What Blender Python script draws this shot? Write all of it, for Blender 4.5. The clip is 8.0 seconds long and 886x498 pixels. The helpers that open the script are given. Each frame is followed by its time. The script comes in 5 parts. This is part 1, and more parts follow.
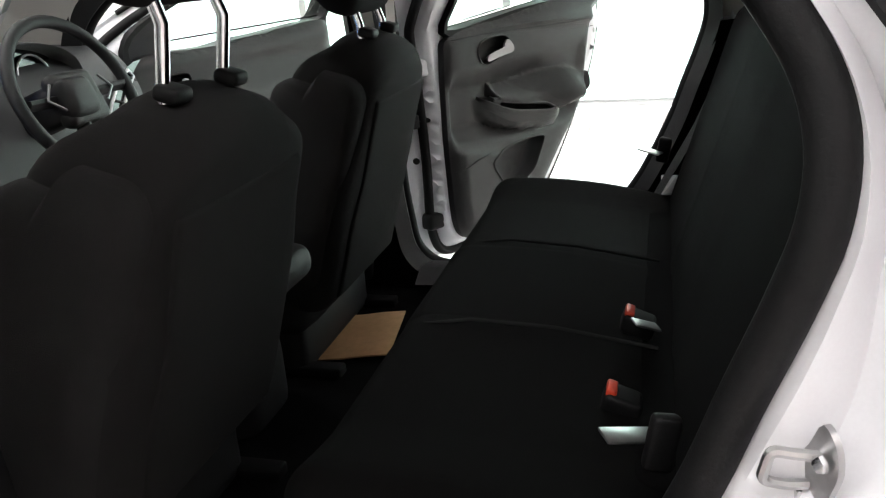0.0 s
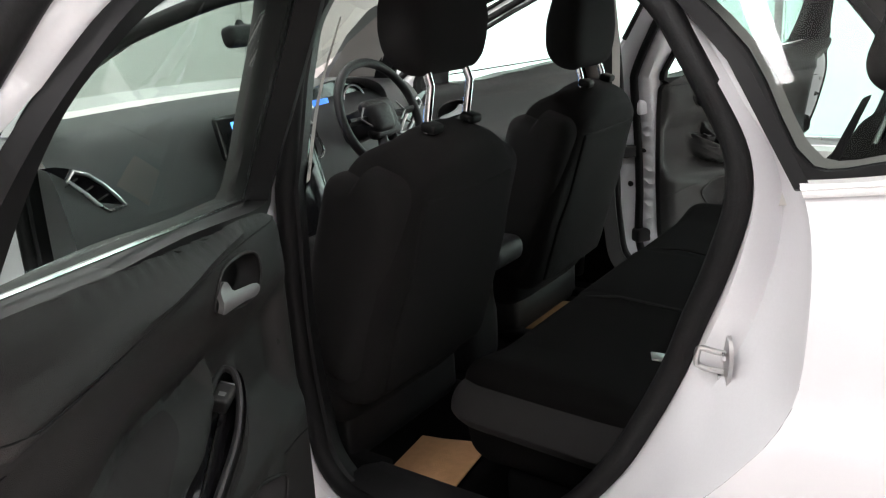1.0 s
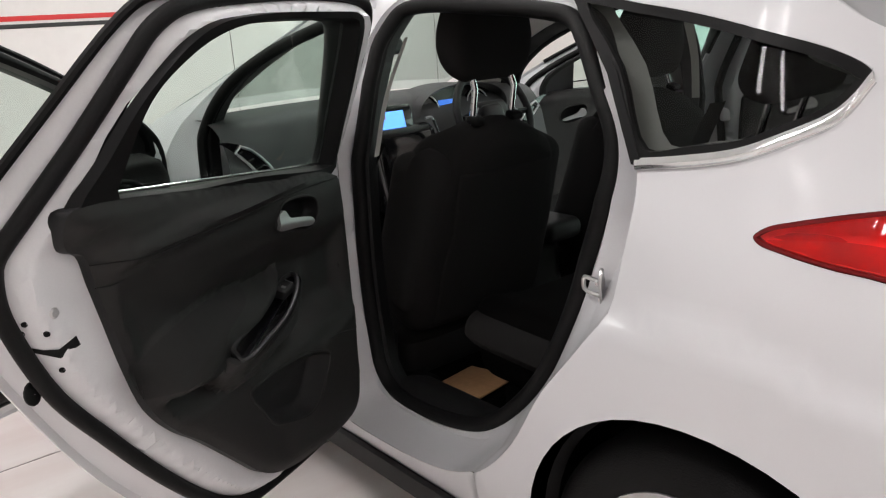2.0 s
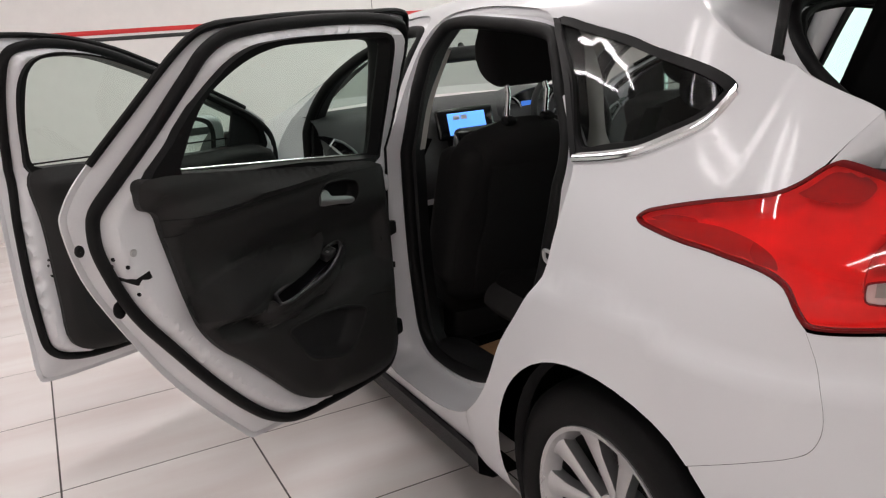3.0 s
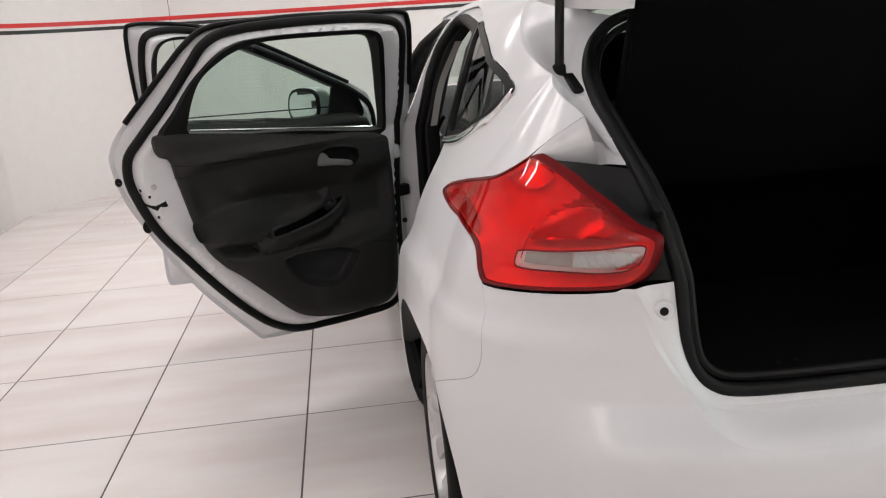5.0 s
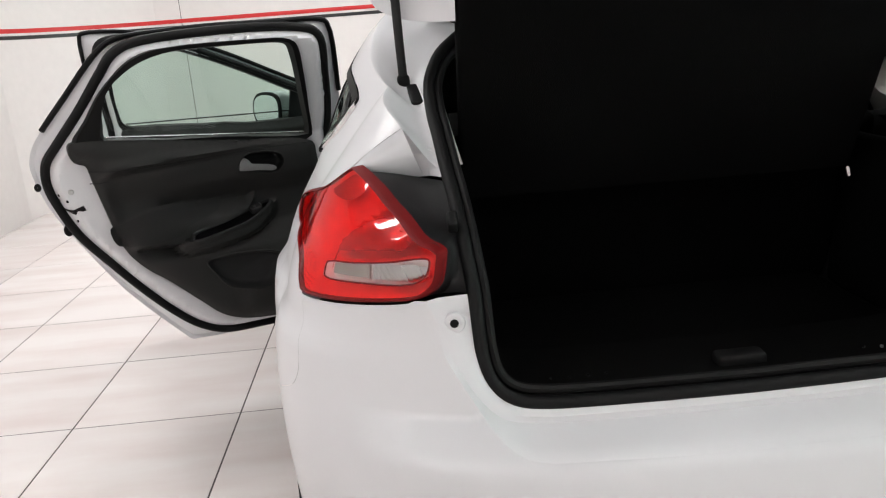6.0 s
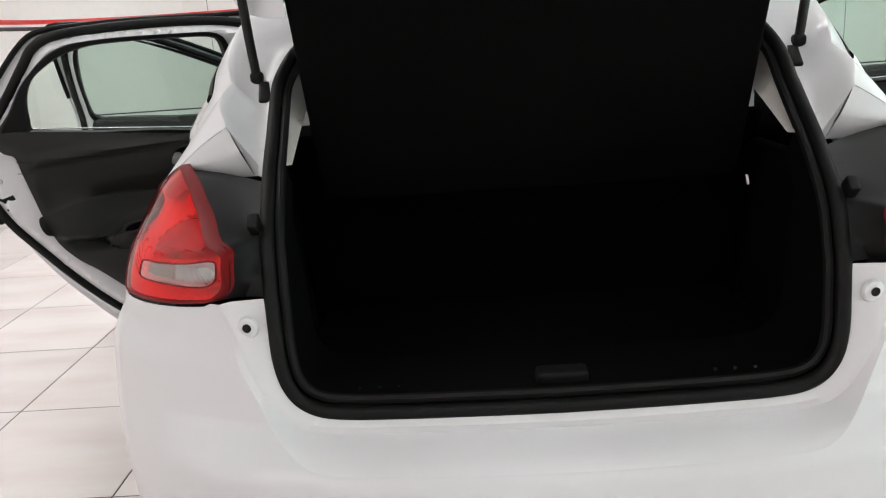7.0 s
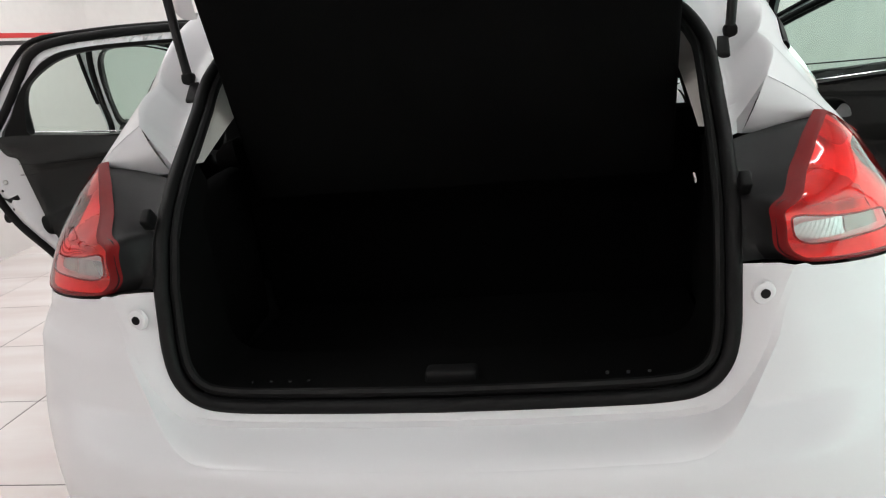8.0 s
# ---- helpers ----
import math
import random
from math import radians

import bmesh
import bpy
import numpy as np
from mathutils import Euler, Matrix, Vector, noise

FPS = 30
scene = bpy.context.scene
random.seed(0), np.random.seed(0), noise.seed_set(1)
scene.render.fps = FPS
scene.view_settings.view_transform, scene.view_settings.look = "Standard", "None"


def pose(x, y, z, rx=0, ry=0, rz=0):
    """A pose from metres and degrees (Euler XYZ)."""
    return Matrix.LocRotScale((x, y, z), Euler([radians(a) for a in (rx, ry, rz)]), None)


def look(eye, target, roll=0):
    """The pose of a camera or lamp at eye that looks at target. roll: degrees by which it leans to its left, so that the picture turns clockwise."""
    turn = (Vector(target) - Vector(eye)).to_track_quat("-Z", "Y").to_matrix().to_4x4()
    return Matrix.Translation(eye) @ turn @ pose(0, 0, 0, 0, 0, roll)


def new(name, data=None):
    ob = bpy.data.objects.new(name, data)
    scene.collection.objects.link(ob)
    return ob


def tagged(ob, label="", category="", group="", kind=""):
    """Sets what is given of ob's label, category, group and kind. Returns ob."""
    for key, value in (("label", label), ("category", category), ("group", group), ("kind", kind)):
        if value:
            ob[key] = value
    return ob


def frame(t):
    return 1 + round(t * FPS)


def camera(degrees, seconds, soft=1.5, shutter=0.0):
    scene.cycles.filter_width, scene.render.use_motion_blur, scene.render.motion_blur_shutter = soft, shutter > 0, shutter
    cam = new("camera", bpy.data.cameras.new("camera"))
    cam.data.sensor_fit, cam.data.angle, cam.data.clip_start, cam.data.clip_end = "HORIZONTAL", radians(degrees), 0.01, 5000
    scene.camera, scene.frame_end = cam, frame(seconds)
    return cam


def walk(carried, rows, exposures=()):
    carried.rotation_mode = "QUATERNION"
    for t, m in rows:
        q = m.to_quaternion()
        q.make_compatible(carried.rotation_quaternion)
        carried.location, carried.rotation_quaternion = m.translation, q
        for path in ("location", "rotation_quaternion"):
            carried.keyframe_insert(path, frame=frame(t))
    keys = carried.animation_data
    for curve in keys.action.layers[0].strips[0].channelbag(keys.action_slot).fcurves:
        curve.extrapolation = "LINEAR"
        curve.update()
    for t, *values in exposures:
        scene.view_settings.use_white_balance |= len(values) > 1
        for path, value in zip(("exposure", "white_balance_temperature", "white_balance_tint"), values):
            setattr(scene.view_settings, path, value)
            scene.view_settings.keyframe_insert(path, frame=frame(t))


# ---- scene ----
# World: x towards the car's rear, y towards its right side, z up. Origin under the rear axle.
cam = camera(58.5, 8.0, soft=1.2)
PATH = [
    (0, (-0.303, -1.263, 1.136), (-0.828, 0.545, 0.464), -4.3),
    (0.3, (-0.233, -1.379, 1.18), (-1.01, 0.338, 0.511), -3.8),
    (0.5, (-0.167, -1.465, 1.202), (-1.071, 0.2, 0.563), -4.6),
    (0.7, (-0.086, -1.557, 1.202), (-1.095, 0.069, 0.621), -4.0),
    (1, (0.058, -1.684, 1.24), (-1.072, -0.141, 0.656), -4.0),
    (1.5, (0.354, -1.774, 1.232), (-1.007, -0.399, 0.727), -5.0),
    (1.7, (0.478, -1.793, 1.237), (-0.947, -0.487, 0.724), -4.4),
    (2.8, (1.082, -1.742, 1.281), (-0.611, -0.821, 0.747), -4.7),
    (3, (1.152, -1.691, 1.268), (-0.581, -0.835, 0.754), -4.6),
    (3.5, (1.35, -1.518, 1.272), (-0.47, -0.876, 0.751), -4.4),
    (4, (1.555, -1.4, 1.256), (-0.314, -0.888, 0.761), -3.3),
    (4.5, (1.712, -1.214, 1.284), (-0.188, -0.871, 0.761), -3.5),
    (6, (1.87, -0.575, 1.288), (-0.053, -0.484, 0.748), -4.5),
    (6.5, (1.859, -0.348, 1.283), (-0.064, -0.335, 0.733), -4.9),
    (7, (1.835, -0.132, 1.265), (-0.088, -0.203, 0.72), -4.1),
    (7.5, (1.842, 0.035, 1.245), (-0.08, -0.143, 0.718), -4.5),
    (8, (1.806, 0.203, 1.222), (-0.105, -0.085, 0.707), -5.3),
]
EXPOSURES = [(0.0, 0.95, 6500, 13), (0.5, 0.95, 6500, 13), (1.0, 0.8, 6500, 13), (1.7, 0.18, 6550, 13), (3.0, -0.28, 6650, 15), (4.5, -0.25, 6650, 15), (6.0, 0.12, 6450, 11), (7.0, 0.05, 6450, 11), (8.0, -0.05, 6450, 11)]
walk(cam, [(t, look(eye, target, roll)) for t, eye, target, roll in PATH], EXPOSURES)

# ---- light ----
world = bpy.data.worlds.new("world")
scene.world = world
world.use_nodes = True
world.node_tree.nodes["Background"].inputs[0].default_value = (1, 1, 1, 1)
world.node_tree.nodes["Background"].inputs[1].default_value = 0.05
CEILING = 3.1
LIGHTS = [(x, y) for x in (-3.1, -0.52, 2.06, 4.4) for y in (-2.08, 0.5, 3.1)]
POWER = 13.5
# power of the lamp added behind the assumed right-hand window
ADDED_DAYLIGHT = 95.0


def area(name, m, sx, sy, watts, colour):
    data = bpy.data.lights.new(name, "AREA")
    data.shape, data.size, data.size_y, data.energy, data.color = "RECTANGLE", sx, sy, watts, colour
    ob = new(name, data)
    ob.matrix_world = m
    return ob


# ---- materials ----
def material(name, colour, rough=0.5, metal=0.0, noise_scale=40.0, vary=0.08, bump=0.0, bump_scale=300.0, coat=0.0, big=2.0, spec=0.5, polish=0.05):
    """A surface whose colour and roughness vary at two scales, with fine relief."""
    m = bpy.data.materials.new(name)
    m.use_nodes = True
    nt = m.node_tree
    b = nt.nodes["Principled BSDF"]
    b.inputs["Metallic"].default_value = metal
    b.inputs["Coat Weight"].default_value = coat
    b.inputs["Coat Roughness"].default_value = polish
    b.inputs["Specular IOR Level"].default_value = spec
    tc = nt.nodes.new("ShaderNodeTexCoord")
    n1, n2 = nt.nodes.new("ShaderNodeTexNoise"), nt.nodes.new("ShaderNodeTexNoise")
    n1.inputs["Scale"].default_value, n2.inputs["Scale"].default_value = noise_scale, big
    n1.inputs["Detail"].default_value = n2.inputs["Detail"].default_value = 4
    add = nt.nodes.new("ShaderNodeMath")
    add.operation = "ADD"
    ramp = nt.nodes.new("ShaderNodeMapRange")
    ramp.inputs["From Min"].default_value, ramp.inputs["From Max"].default_value = 0.6, 1.4
    ramp.inputs["To Min"].default_value, ramp.inputs["To Max"].default_value = 1 - vary, 1 + vary
    mix = nt.nodes.new("ShaderNodeMix")
    mix.data_type, mix.blend_type = "RGBA", "MULTIPLY"
    mix.inputs[0].default_value = 1.0
    mix.inputs[6].default_value = (*colour, 1)
    for n in (n1, n2):
        nt.links.new(tc.outputs["Object"], n.inputs["Vector"])
    nt.links.new(n1.outputs["Fac"], add.inputs[0])
    nt.links.new(n2.outputs["Fac"], add.inputs[1])
    nt.links.new(add.outputs[0], ramp.inputs["Value"])
    nt.links.new(ramp.outputs[0], mix.inputs[7])
    nt.links.new(mix.outputs[2], b.inputs["Base Color"])
    rr = nt.nodes.new("ShaderNodeMapRange")
    rr.inputs["From Min"].default_value, rr.inputs["From Max"].default_value = 0.3, 0.7
    rr.inputs["To Min"].default_value, rr.inputs["To Max"].default_value = rough * 0.85, min(1, rough * 1.15)
    nt.links.new(n2.outputs["Fac"], rr.inputs["Value"])
    nt.links.new(rr.outputs[0], b.inputs["Roughness"])
    if bump:
        n3, bp = nt.nodes.new("ShaderNodeTexNoise"), nt.nodes.new("ShaderNodeBump")
        n3.inputs["Scale"].default_value = bump_scale
        bp.inputs["Strength"].default_value, bp.inputs["Distance"].default_value = bump, 0.002
        nt.links.new(tc.outputs["Object"], n3.inputs["Vector"])
        nt.links.new(n3.outputs["Fac"], bp.inputs["Height"])
        nt.links.new(bp.outputs["Normal"], b.inputs["Normal"])
    return m


def glass_material(name, colour, gloss=0.05):
    """Thin window glass: mostly clear, tinted, with a mirror-like gloss by Fresnel."""
    m = bpy.data.materials.new(name)
    m.use_nodes = True
    nt = m.node_tree
    nt.nodes.remove(nt.nodes["Principled BSDF"])
    out = nt.nodes["Material Output"]
    tr, gl, mx, lw, pw, ma = (nt.nodes.new(k) for k in ("ShaderNodeBsdfTransparent", "ShaderNodeBsdfGlossy", "ShaderNodeMixShader", "ShaderNodeLayerWeight", "ShaderNodeMath", "ShaderNodeMath"))
    tr.inputs[0].default_value = (*colour, 1)
    gl.inputs["Roughness"].default_value = 0.01
    lw.inputs["Blend"].default_value = 0.5
    pw.operation, ma.operation = "POWER", "MULTIPLY_ADD"
    pw.inputs[1].default_value = 5.0
    ma.inputs[1].default_value, ma.inputs[2].default_value = 0.9, gloss
    nt.links.new(lw.outputs["Facing"], pw.inputs[0])
    nt.links.new(pw.outputs[0], ma.inputs[0])
    nt.links.new(ma.outputs[0], mx.inputs[0])
    nt.links.new(tr.outputs[0], mx.inputs[1])
    nt.links.new(gl.outputs[0], mx.inputs[2])
    nt.links.new(mx.outputs[0], out.inputs[0])
    return m


def glowing(name, colour, strength):
    m = bpy.data.materials.new(name)
    m.use_nodes = True
    b = m.node_tree.nodes["Principled BSDF"]
    b.inputs["Base Color"].default_value = (*colour, 1)
    b.inputs["Emission Color"].default_value = (*colour, 1)
    b.inputs["Emission Strength"].default_value = strength
    return m


PAINT = material("white_car_paint", (0.715, 0.715, 0.735), 0.45, 0, 900, 0.02, coat=0.62, big=1.5, spec=0.3, polish=0.15)
JAMB = material("white_jamb_paint", (0.70, 0.70, 0.72), 0.35, 0, 300, 0.03, coat=0.5)
RUBBER = material("black_rubber", (0.006, 0.006, 0.0062), 0.55, 0, 120, 0.25, bump=0.2, spec=0.18)
TRIM = material("charcoal_door_plastic", (0.0088, 0.0084, 0.0080), 0.5, 0, 500, 0.18, bump=0.4, bump_scale=900, spec=0.38)
DASH = material("charcoal_soft_dashboard", (0.066, 0.067, 0.068), 0.5, 0, 500, 0.15, bump=0.4, bump_scale=800, spec=0.4)
INSERT = material("dark_door_fabric", (0.0115, 0.0113, 0.0111), 0.65, 0, 600, 0.2, bump=0.6, bump_scale=1000, spec=0.3)
SILVER = material("silver_painted_plastic", (0.25, 0.25, 0.25), 0.30, 0.55, 60, 0.05)
TRIM2 = material("black_grained_plastic", (0.011, 0.011, 0.0115), 0.5, 0, 500, 0.2, bump=0.4, bump_scale=800, spec=0.3)
GLOSSBLACK = material("gloss_black_plastic", (0.008, 0.008, 0.009), 0.12, 0, 100, 0.1, coat=0.6)
# Same black cloth as FABRIC; light on front seats, shade on bench coloured in.
SEATCLOTH = material("black_lit_seat_cloth", (0.0125, 0.0119, 0.0117), 0.95, 0, 700, 0.3, bump=0.8, bump_scale=1200, spec=0.15)
# Paler front-seat bolsters: door-side light put into colour; bench bolsters differ in cloth.
FABRIC3 = material("charcoal_and_doorlit_side_fabric", (0.0160, 0.0154, 0.0152), 0.95, 0, 650, 0.3, bump=0.8, bump_scale=1100, spec=0.2)
FABRIC = material("black_shaded_bench_cloth", (0.0034, 0.0032, 0.0031), 0.95, 0, 700, 0.3, bump=0.8, bump_scale=1200, spec=0.07)
FABRIC2 = material("charcoal_knit_fabric", (0.018, 0.0178, 0.0178), 0.95, 0, 600, 0.3, bump=0.8, bump_scale=1000, spec=0.2)
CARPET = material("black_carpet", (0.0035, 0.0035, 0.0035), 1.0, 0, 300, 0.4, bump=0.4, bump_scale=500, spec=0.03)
BEIGE = material("pale_grey_headlining", (0.55, 0.53, 0.50), 0.9, 0, 400, 0.06, bump=0.3, bump_scale=600)
CHROME = material("chrome", (0.75, 0.75, 0.76), 0.12, 1.0, 60, 0.05)
SATIN = material("satin_silver", (0.62, 0.62, 0.63), 0.3, 1.0, 60, 0.06)
STEEL = material("bare_steel", (0.50, 0.50, 0.50), 0.32, 1.0, 90, 0.15)
ALLOY = material("silver_alloy_wheel", (0.60, 0.60, 0.61), 0.3, 0.85, 50, 0.06, coat=0.5)
WELL_SHADE = material("shaded_wheel_well_metal", (0.02, 0.02, 0.021), 0.6, 0.3, 60, 0.2)
TYRE = material("tyre_rubber", (0.005, 0.005, 0.0052), 0.6, 0, 90, 0.25, bump=0.3, spec=0.15)
GLASS = glass_material("green_tinted_glass", (0.72, 0.825, 0.775))
DARKGLASS = glass_material("dark_tinted_glass", (0.40, 0.43, 0.42), 0.018)
SCREENGLASS = glass_material("windscreen_glass", (0.55, 0.62, 0.585))
SURROUND = material("satin_black_window_frame", (0.006, 0.006, 0.0062), 0.45, 0, 300, 0.15, spec=0.15)
ORANGE = material("red_buckle_plastic", (0.55, 0.05, 0.02), 0.4, 0, 80, 0.1)
MAT = material("brown_cardboard_mat", (0.45, 0.25, 0.12), 0.85, 0, 60, 0.15, bump=0.3)
RED = material("red_stripe_paint", (0.65, 0.03, 0.03), 0.4, 0, 40, 0.06)
BLACKPAINT = material("black_stripe_paint", (0.02, 0.02, 0.02), 0.4, 0, 40, 0.1)
WALL = material("off_white_wall_paint", (0.80, 0.76, 0.745), 0.55, 0, 14, 0.035, bump=0.15, bump_scale=60, big=0.7)
CEIL = material("white_ceiling_paint", (0.78, 0.78, 0.77), 0.8, 0, 20, 0.03)
SENSOR = material("grey_sensor_ring", (0.36, 0.36, 0.37), 0.6, 0, 90, 0.1)
GROUT = material("grey_grout", (0.10, 0.085, 0.08), 0.9, 0, 90, 0.2)
SCREEN = glowing("lit_blue_screen", (0.12, 0.40, 1.0), 1.4)
SCREEN2 = glowing("dim_blue_display", (0.05, 0.20, 0.75), 0.9)
ADDED_GLOW = glowing("added_white_glow", (0.95, 0.98, 1.0), 2.2)
TUBE = glowing("white_light_tube", (1.0, 0.98, 0.95), 3.5)
DIFFUSER = glowing("lit_white_diffuser", (1.0, 0.98, 0.96), 0.55)

# ---- mesh helpers ----
def part(name, bm, mat, parent=None, label="", mirror=False, smooth=True):
    """One mesh object from a bmesh, under a thing or part. mirror: on the car's other side."""
    if mirror:
        for v in bm.verts:
            v.co.y = -v.co.y
        bmesh.ops.reverse_faces(bm, faces=bm.faces[:])
    while parent and parent.parent and parent.parent.parent:
        parent = parent.parent
    data = bpy.data.meshes.new(name)
    bm.to_mesh(data)
    bm.free()
    data.materials.append(mat)
    if smooth:
        for p in data.polygons:
            p.use_smooth = True
        data.set_sharp_from_angle(angle=radians(38))
    ob = new(name, data)
    ob.parent = parent
    if label:
        tagged(ob, label)
    return ob


def empty(name, parent=None):
    ob = new(name)
    ob.parent = parent
    return ob


def spline(points, n=6, closed=True):
    """A smooth curve through the points."""
    pts = [Vector(p) for p in points]
    out, k = [], len(pts)
    for i in range(k if closed else k - 1):
        if closed:
            a, b, c, d = (pts[(i + j) % k] for j in (-1, 0, 1, 2))
        else:
            b, c = pts[i], pts[i + 1]
            a = pts[i - 1] if i else b * 2 - c
            d = pts[i + 2] if i + 2 < k else c * 2 - b
        al = 0.5
        t0 = 0
        t1 = t0 + max((b - a).length, 1e-5) ** al
        t2 = t1 + max((c - b).length, 1e-5) ** al
        t3 = t2 + max((d - c).length, 1e-5) ** al
        for j in range(n):
            t = t1 + (t2 - t1) * j / n
            a1 = a * ((t1 - t) / (t1 - t0)) + b * ((t - t0) / (t1 - t0))
            a2 = b * ((t2 - t) / (t2 - t1)) + c * ((t - t1) / (t2 - t1))
            a3 = c * ((t3 - t) / (t3 - t2)) + d * ((t - t2) / (t3 - t2))
            b1 = a1 * ((t2 - t) / (t2 - t0)) + a2 * ((t - t0) / (t2 - t0))
            b2 = a2 * ((t3 - t) / (t3 - t1)) + a3 * ((t - t1) / (t3 - t1))
            out.append(b1 * ((t2 - t) / (t2 - t1)) + b2 * ((t - t1) / (t2 - t1)))
    if not closed:
        out.append(pts[-1])
    return out


def within(p, poly):
    x, y, hit = p[0], p[1], False
    for i in range(len(poly)):
        (x1, y1), (x2, y2) = poly[i - 1][:2], poly[i][:2]
        if (y1 > y) != (y2 > y) and x < (x2 - x1) * (y - y1) / (y2 - y1) + x1:
            hit = not hit
    return hit


def inset(poly, d):
    """The outline moved inwards by d."""
    k, out = len(poly), []
    turn = sum(poly[i - 1][0] * poly[i][1] - poly[i][0] * poly[i - 1][1] for i in range(k))
    for i in range(k):
        a, b = Vector(poly[i - 1][:2]), Vector(poly[(i + 1) % k][:2])
        t = (b - a).normalized()
        nrm = Vector((-t.y, t.x)) * (1 if turn > 0 else -1)
        out.append(Vector(poly[i][:2]) + nrm * d)
    if d:
        base = np.array([[p[0], p[1]] for p in poly])
        for _ in range(12):
            bad = [i for i in range(k) if np.sqrt(((base - out[i][:]) ** 2).sum(1)).min() < 0.88 * abs(d)]
            if not bad:
                break
            for i in bad:
                out[i] = (out[i - 1] + out[(i + 1) % k]) / 2
    return out


def patch(outer, fmap, holes=(), step=0.04, thick=0.0):
    """A sheet over a 2D outline with holes, laid onto a surface by fmap(u, v), thickened if wanted."""
    from mathutils.geometry import delaunay_2d_cdt
    verts, edges = [], []
    for loop in (outer, *holes):
        k0 = len(verts)
        verts += [Vector(p[:2]) for p in loop]
        edges += [(k0 + i, k0 + (i + 1) % len(loop)) for i in range(len(loop))]
    lo = [min(p[a] for p in outer) for a in (0, 1)]
    hi = [max(p[a] for p in outer) for a in (0, 1)]
    nx, ny = int((hi[0] - lo[0]) / step) + 1, int((hi[1] - lo[1]) / step) + 1
    border = verts[:]
    grid = np.array([[p.x, p.y] for p in border])
    for i in range(nx + 1):
        for j in range(ny + 1):
            p = (lo[0] + (hi[0] - lo[0]) * i / nx, lo[1] + (hi[1] - lo[1]) * j / ny)
            if within(p, outer) and not any(within(p, h) for h in holes) and ((grid - p) ** 2).sum(1).min() > (0.4 * step) ** 2:
                verts.append(Vector(p))
    got = delaunay_2d_cdt(verts, edges, [], 0, 1e-6)
    bm = bmesh.new()
    vs = [bm.verts.new(fmap(p.x, p.y)) for p in got[0]]
    for face in got[2]:
        c = sum((got[0][i] for i in face), Vector((0, 0))) / len(face)
        if within(c, outer) and not any(within(c, h) for h in holes):
            bm.faces.new([vs[i] for i in face])
    for v in [v for v in bm.verts if not v.link_faces]:
        bm.verts.remove(v)
    bm.normal_update()
    if thick:
        bmesh.ops.solidify(bm, geom=bm.faces[:], thickness=thick)
    bmesh.ops.recalc_face_normals(bm, faces=bm.faces[:])
    return bm


def loft(rows, closed=False, bm=None):
    """A sheet through rows of equally many points."""
    bm = bm or bmesh.new()
    vs = [[bm.verts.new(p) for p in row] for row in rows]
    n = len(rows[0])
    for a, b in zip(vs, vs[1:]):
        for i in range(n if closed else n - 1):
            bm.faces.new((a[i], a[(i + 1) % n], b[(i + 1) % n], b[i]))
    bm.normal_update()
    return bm


def tube(points, r, closed=False, seg=8, bm=None, flat=1.0):
    """A round rod along points."""
    pts = [Vector(p) for p in points]
    k, rows, up = len(pts), [], None
    for i in range(k):
        a = pts[i - 1] if closed or i else pts[0]
        b = pts[(i + 1) % k] if closed or i + 1 < k else pts[-1]
        t = (b - a).normalized()
        if up is None:
            up = t.orthogonal().normalized()
        up = (up - t * up.dot(t)).normalized()
        side = t.cross(up)
        rows.append([pts[i] + (up * math.cos(q) + side * math.sin(q) * flat) * r for q in (2 * math.pi * j / seg for j in range(seg))])
    if closed:
        rows.append(rows[0])
    bm = loft(rows, True, bm)
    if not closed:
        for row in (bm.verts[-seg:], bm.verts[-seg * k:][:seg]):
            try:
                bm.faces.new(row)
            except ValueError:
                pass
    else:
        bmesh.ops.remove_doubles(bm, verts=bm.verts[:], dist=1e-6)
    bmesh.ops.recalc_face_normals(bm, faces=bm.faces[:])
    return bm


def rbox(size, r, m=None, seg=4, cuts=5, shape=None, bm=None):
    """A box with rounded edges; shape(p) may bend its points, in the box's own metres."""
    bm = bm or bmesh.new()
    half = [s / 2 for s in size]
    r = min(r, *[h * 0.99 for h in half])
    lines = []
    for h in half:
        arc = [h - r + r * math.sin(0.5 * math.pi * j / seg) if seg else h for j in range(seg + 1)]
        inner = list(np.linspace(-(h - r), h - r, cuts + 2))[1:-1]
        lines.append([-a for a in arc[::-1]] + inner + arc)
    made = {}

    def vert(p):
        core = Vector([max(-(h - r), min(h - r, c)) for c, h in zip(p, half)])
        off = Vector(p) - core
        q = core + (off.normalized() * r if off.length > 1e-9 else off)
        key = tuple(round(c, 6) for c in q)
        if key not in made:
            made[key] = bm.verts.new(q)
        return made[key]

    for axis in range(3):
        a, b = [i for i in range(3) if i != axis]
        for sign in (-1, 1):
            for i in range(len(lines[a]) - 1):
                for j in range(len(lines[b]) - 1):
                    quad = []
                    for di, dj in ((0, 0), (1, 0), (1, 1), (0, 1)):
                        p = [0, 0, 0]
                        p[axis], p[a], p[b] = sign * half[axis], lines[a][i + di], lines[b][j + dj]
                        v = vert(p)
                        if v not in quad:
                            quad.append(v)
                    if len(quad) > 2:
                        try:
                            bm.faces.new(quad)
                        except ValueError:
                            pass
    new_verts = list(made.values())
    for v in new_verts:
        if shape:
            v.co = shape(v.co.copy())
        if m:
            v.co = m @ v.co
    bmesh.ops.recalc_face_normals(bm, faces=bm.faces[:])
    return bm


def disc(r, h, m, seg=24, bm=None, r2=None):
    bm = bm or bmesh.new()
    bmesh.ops.create_cone(bm, cap_ends=True, segments=seg, radius1=r, radius2=r if r2 is None else r2, depth=h, matrix=m)
    return bm


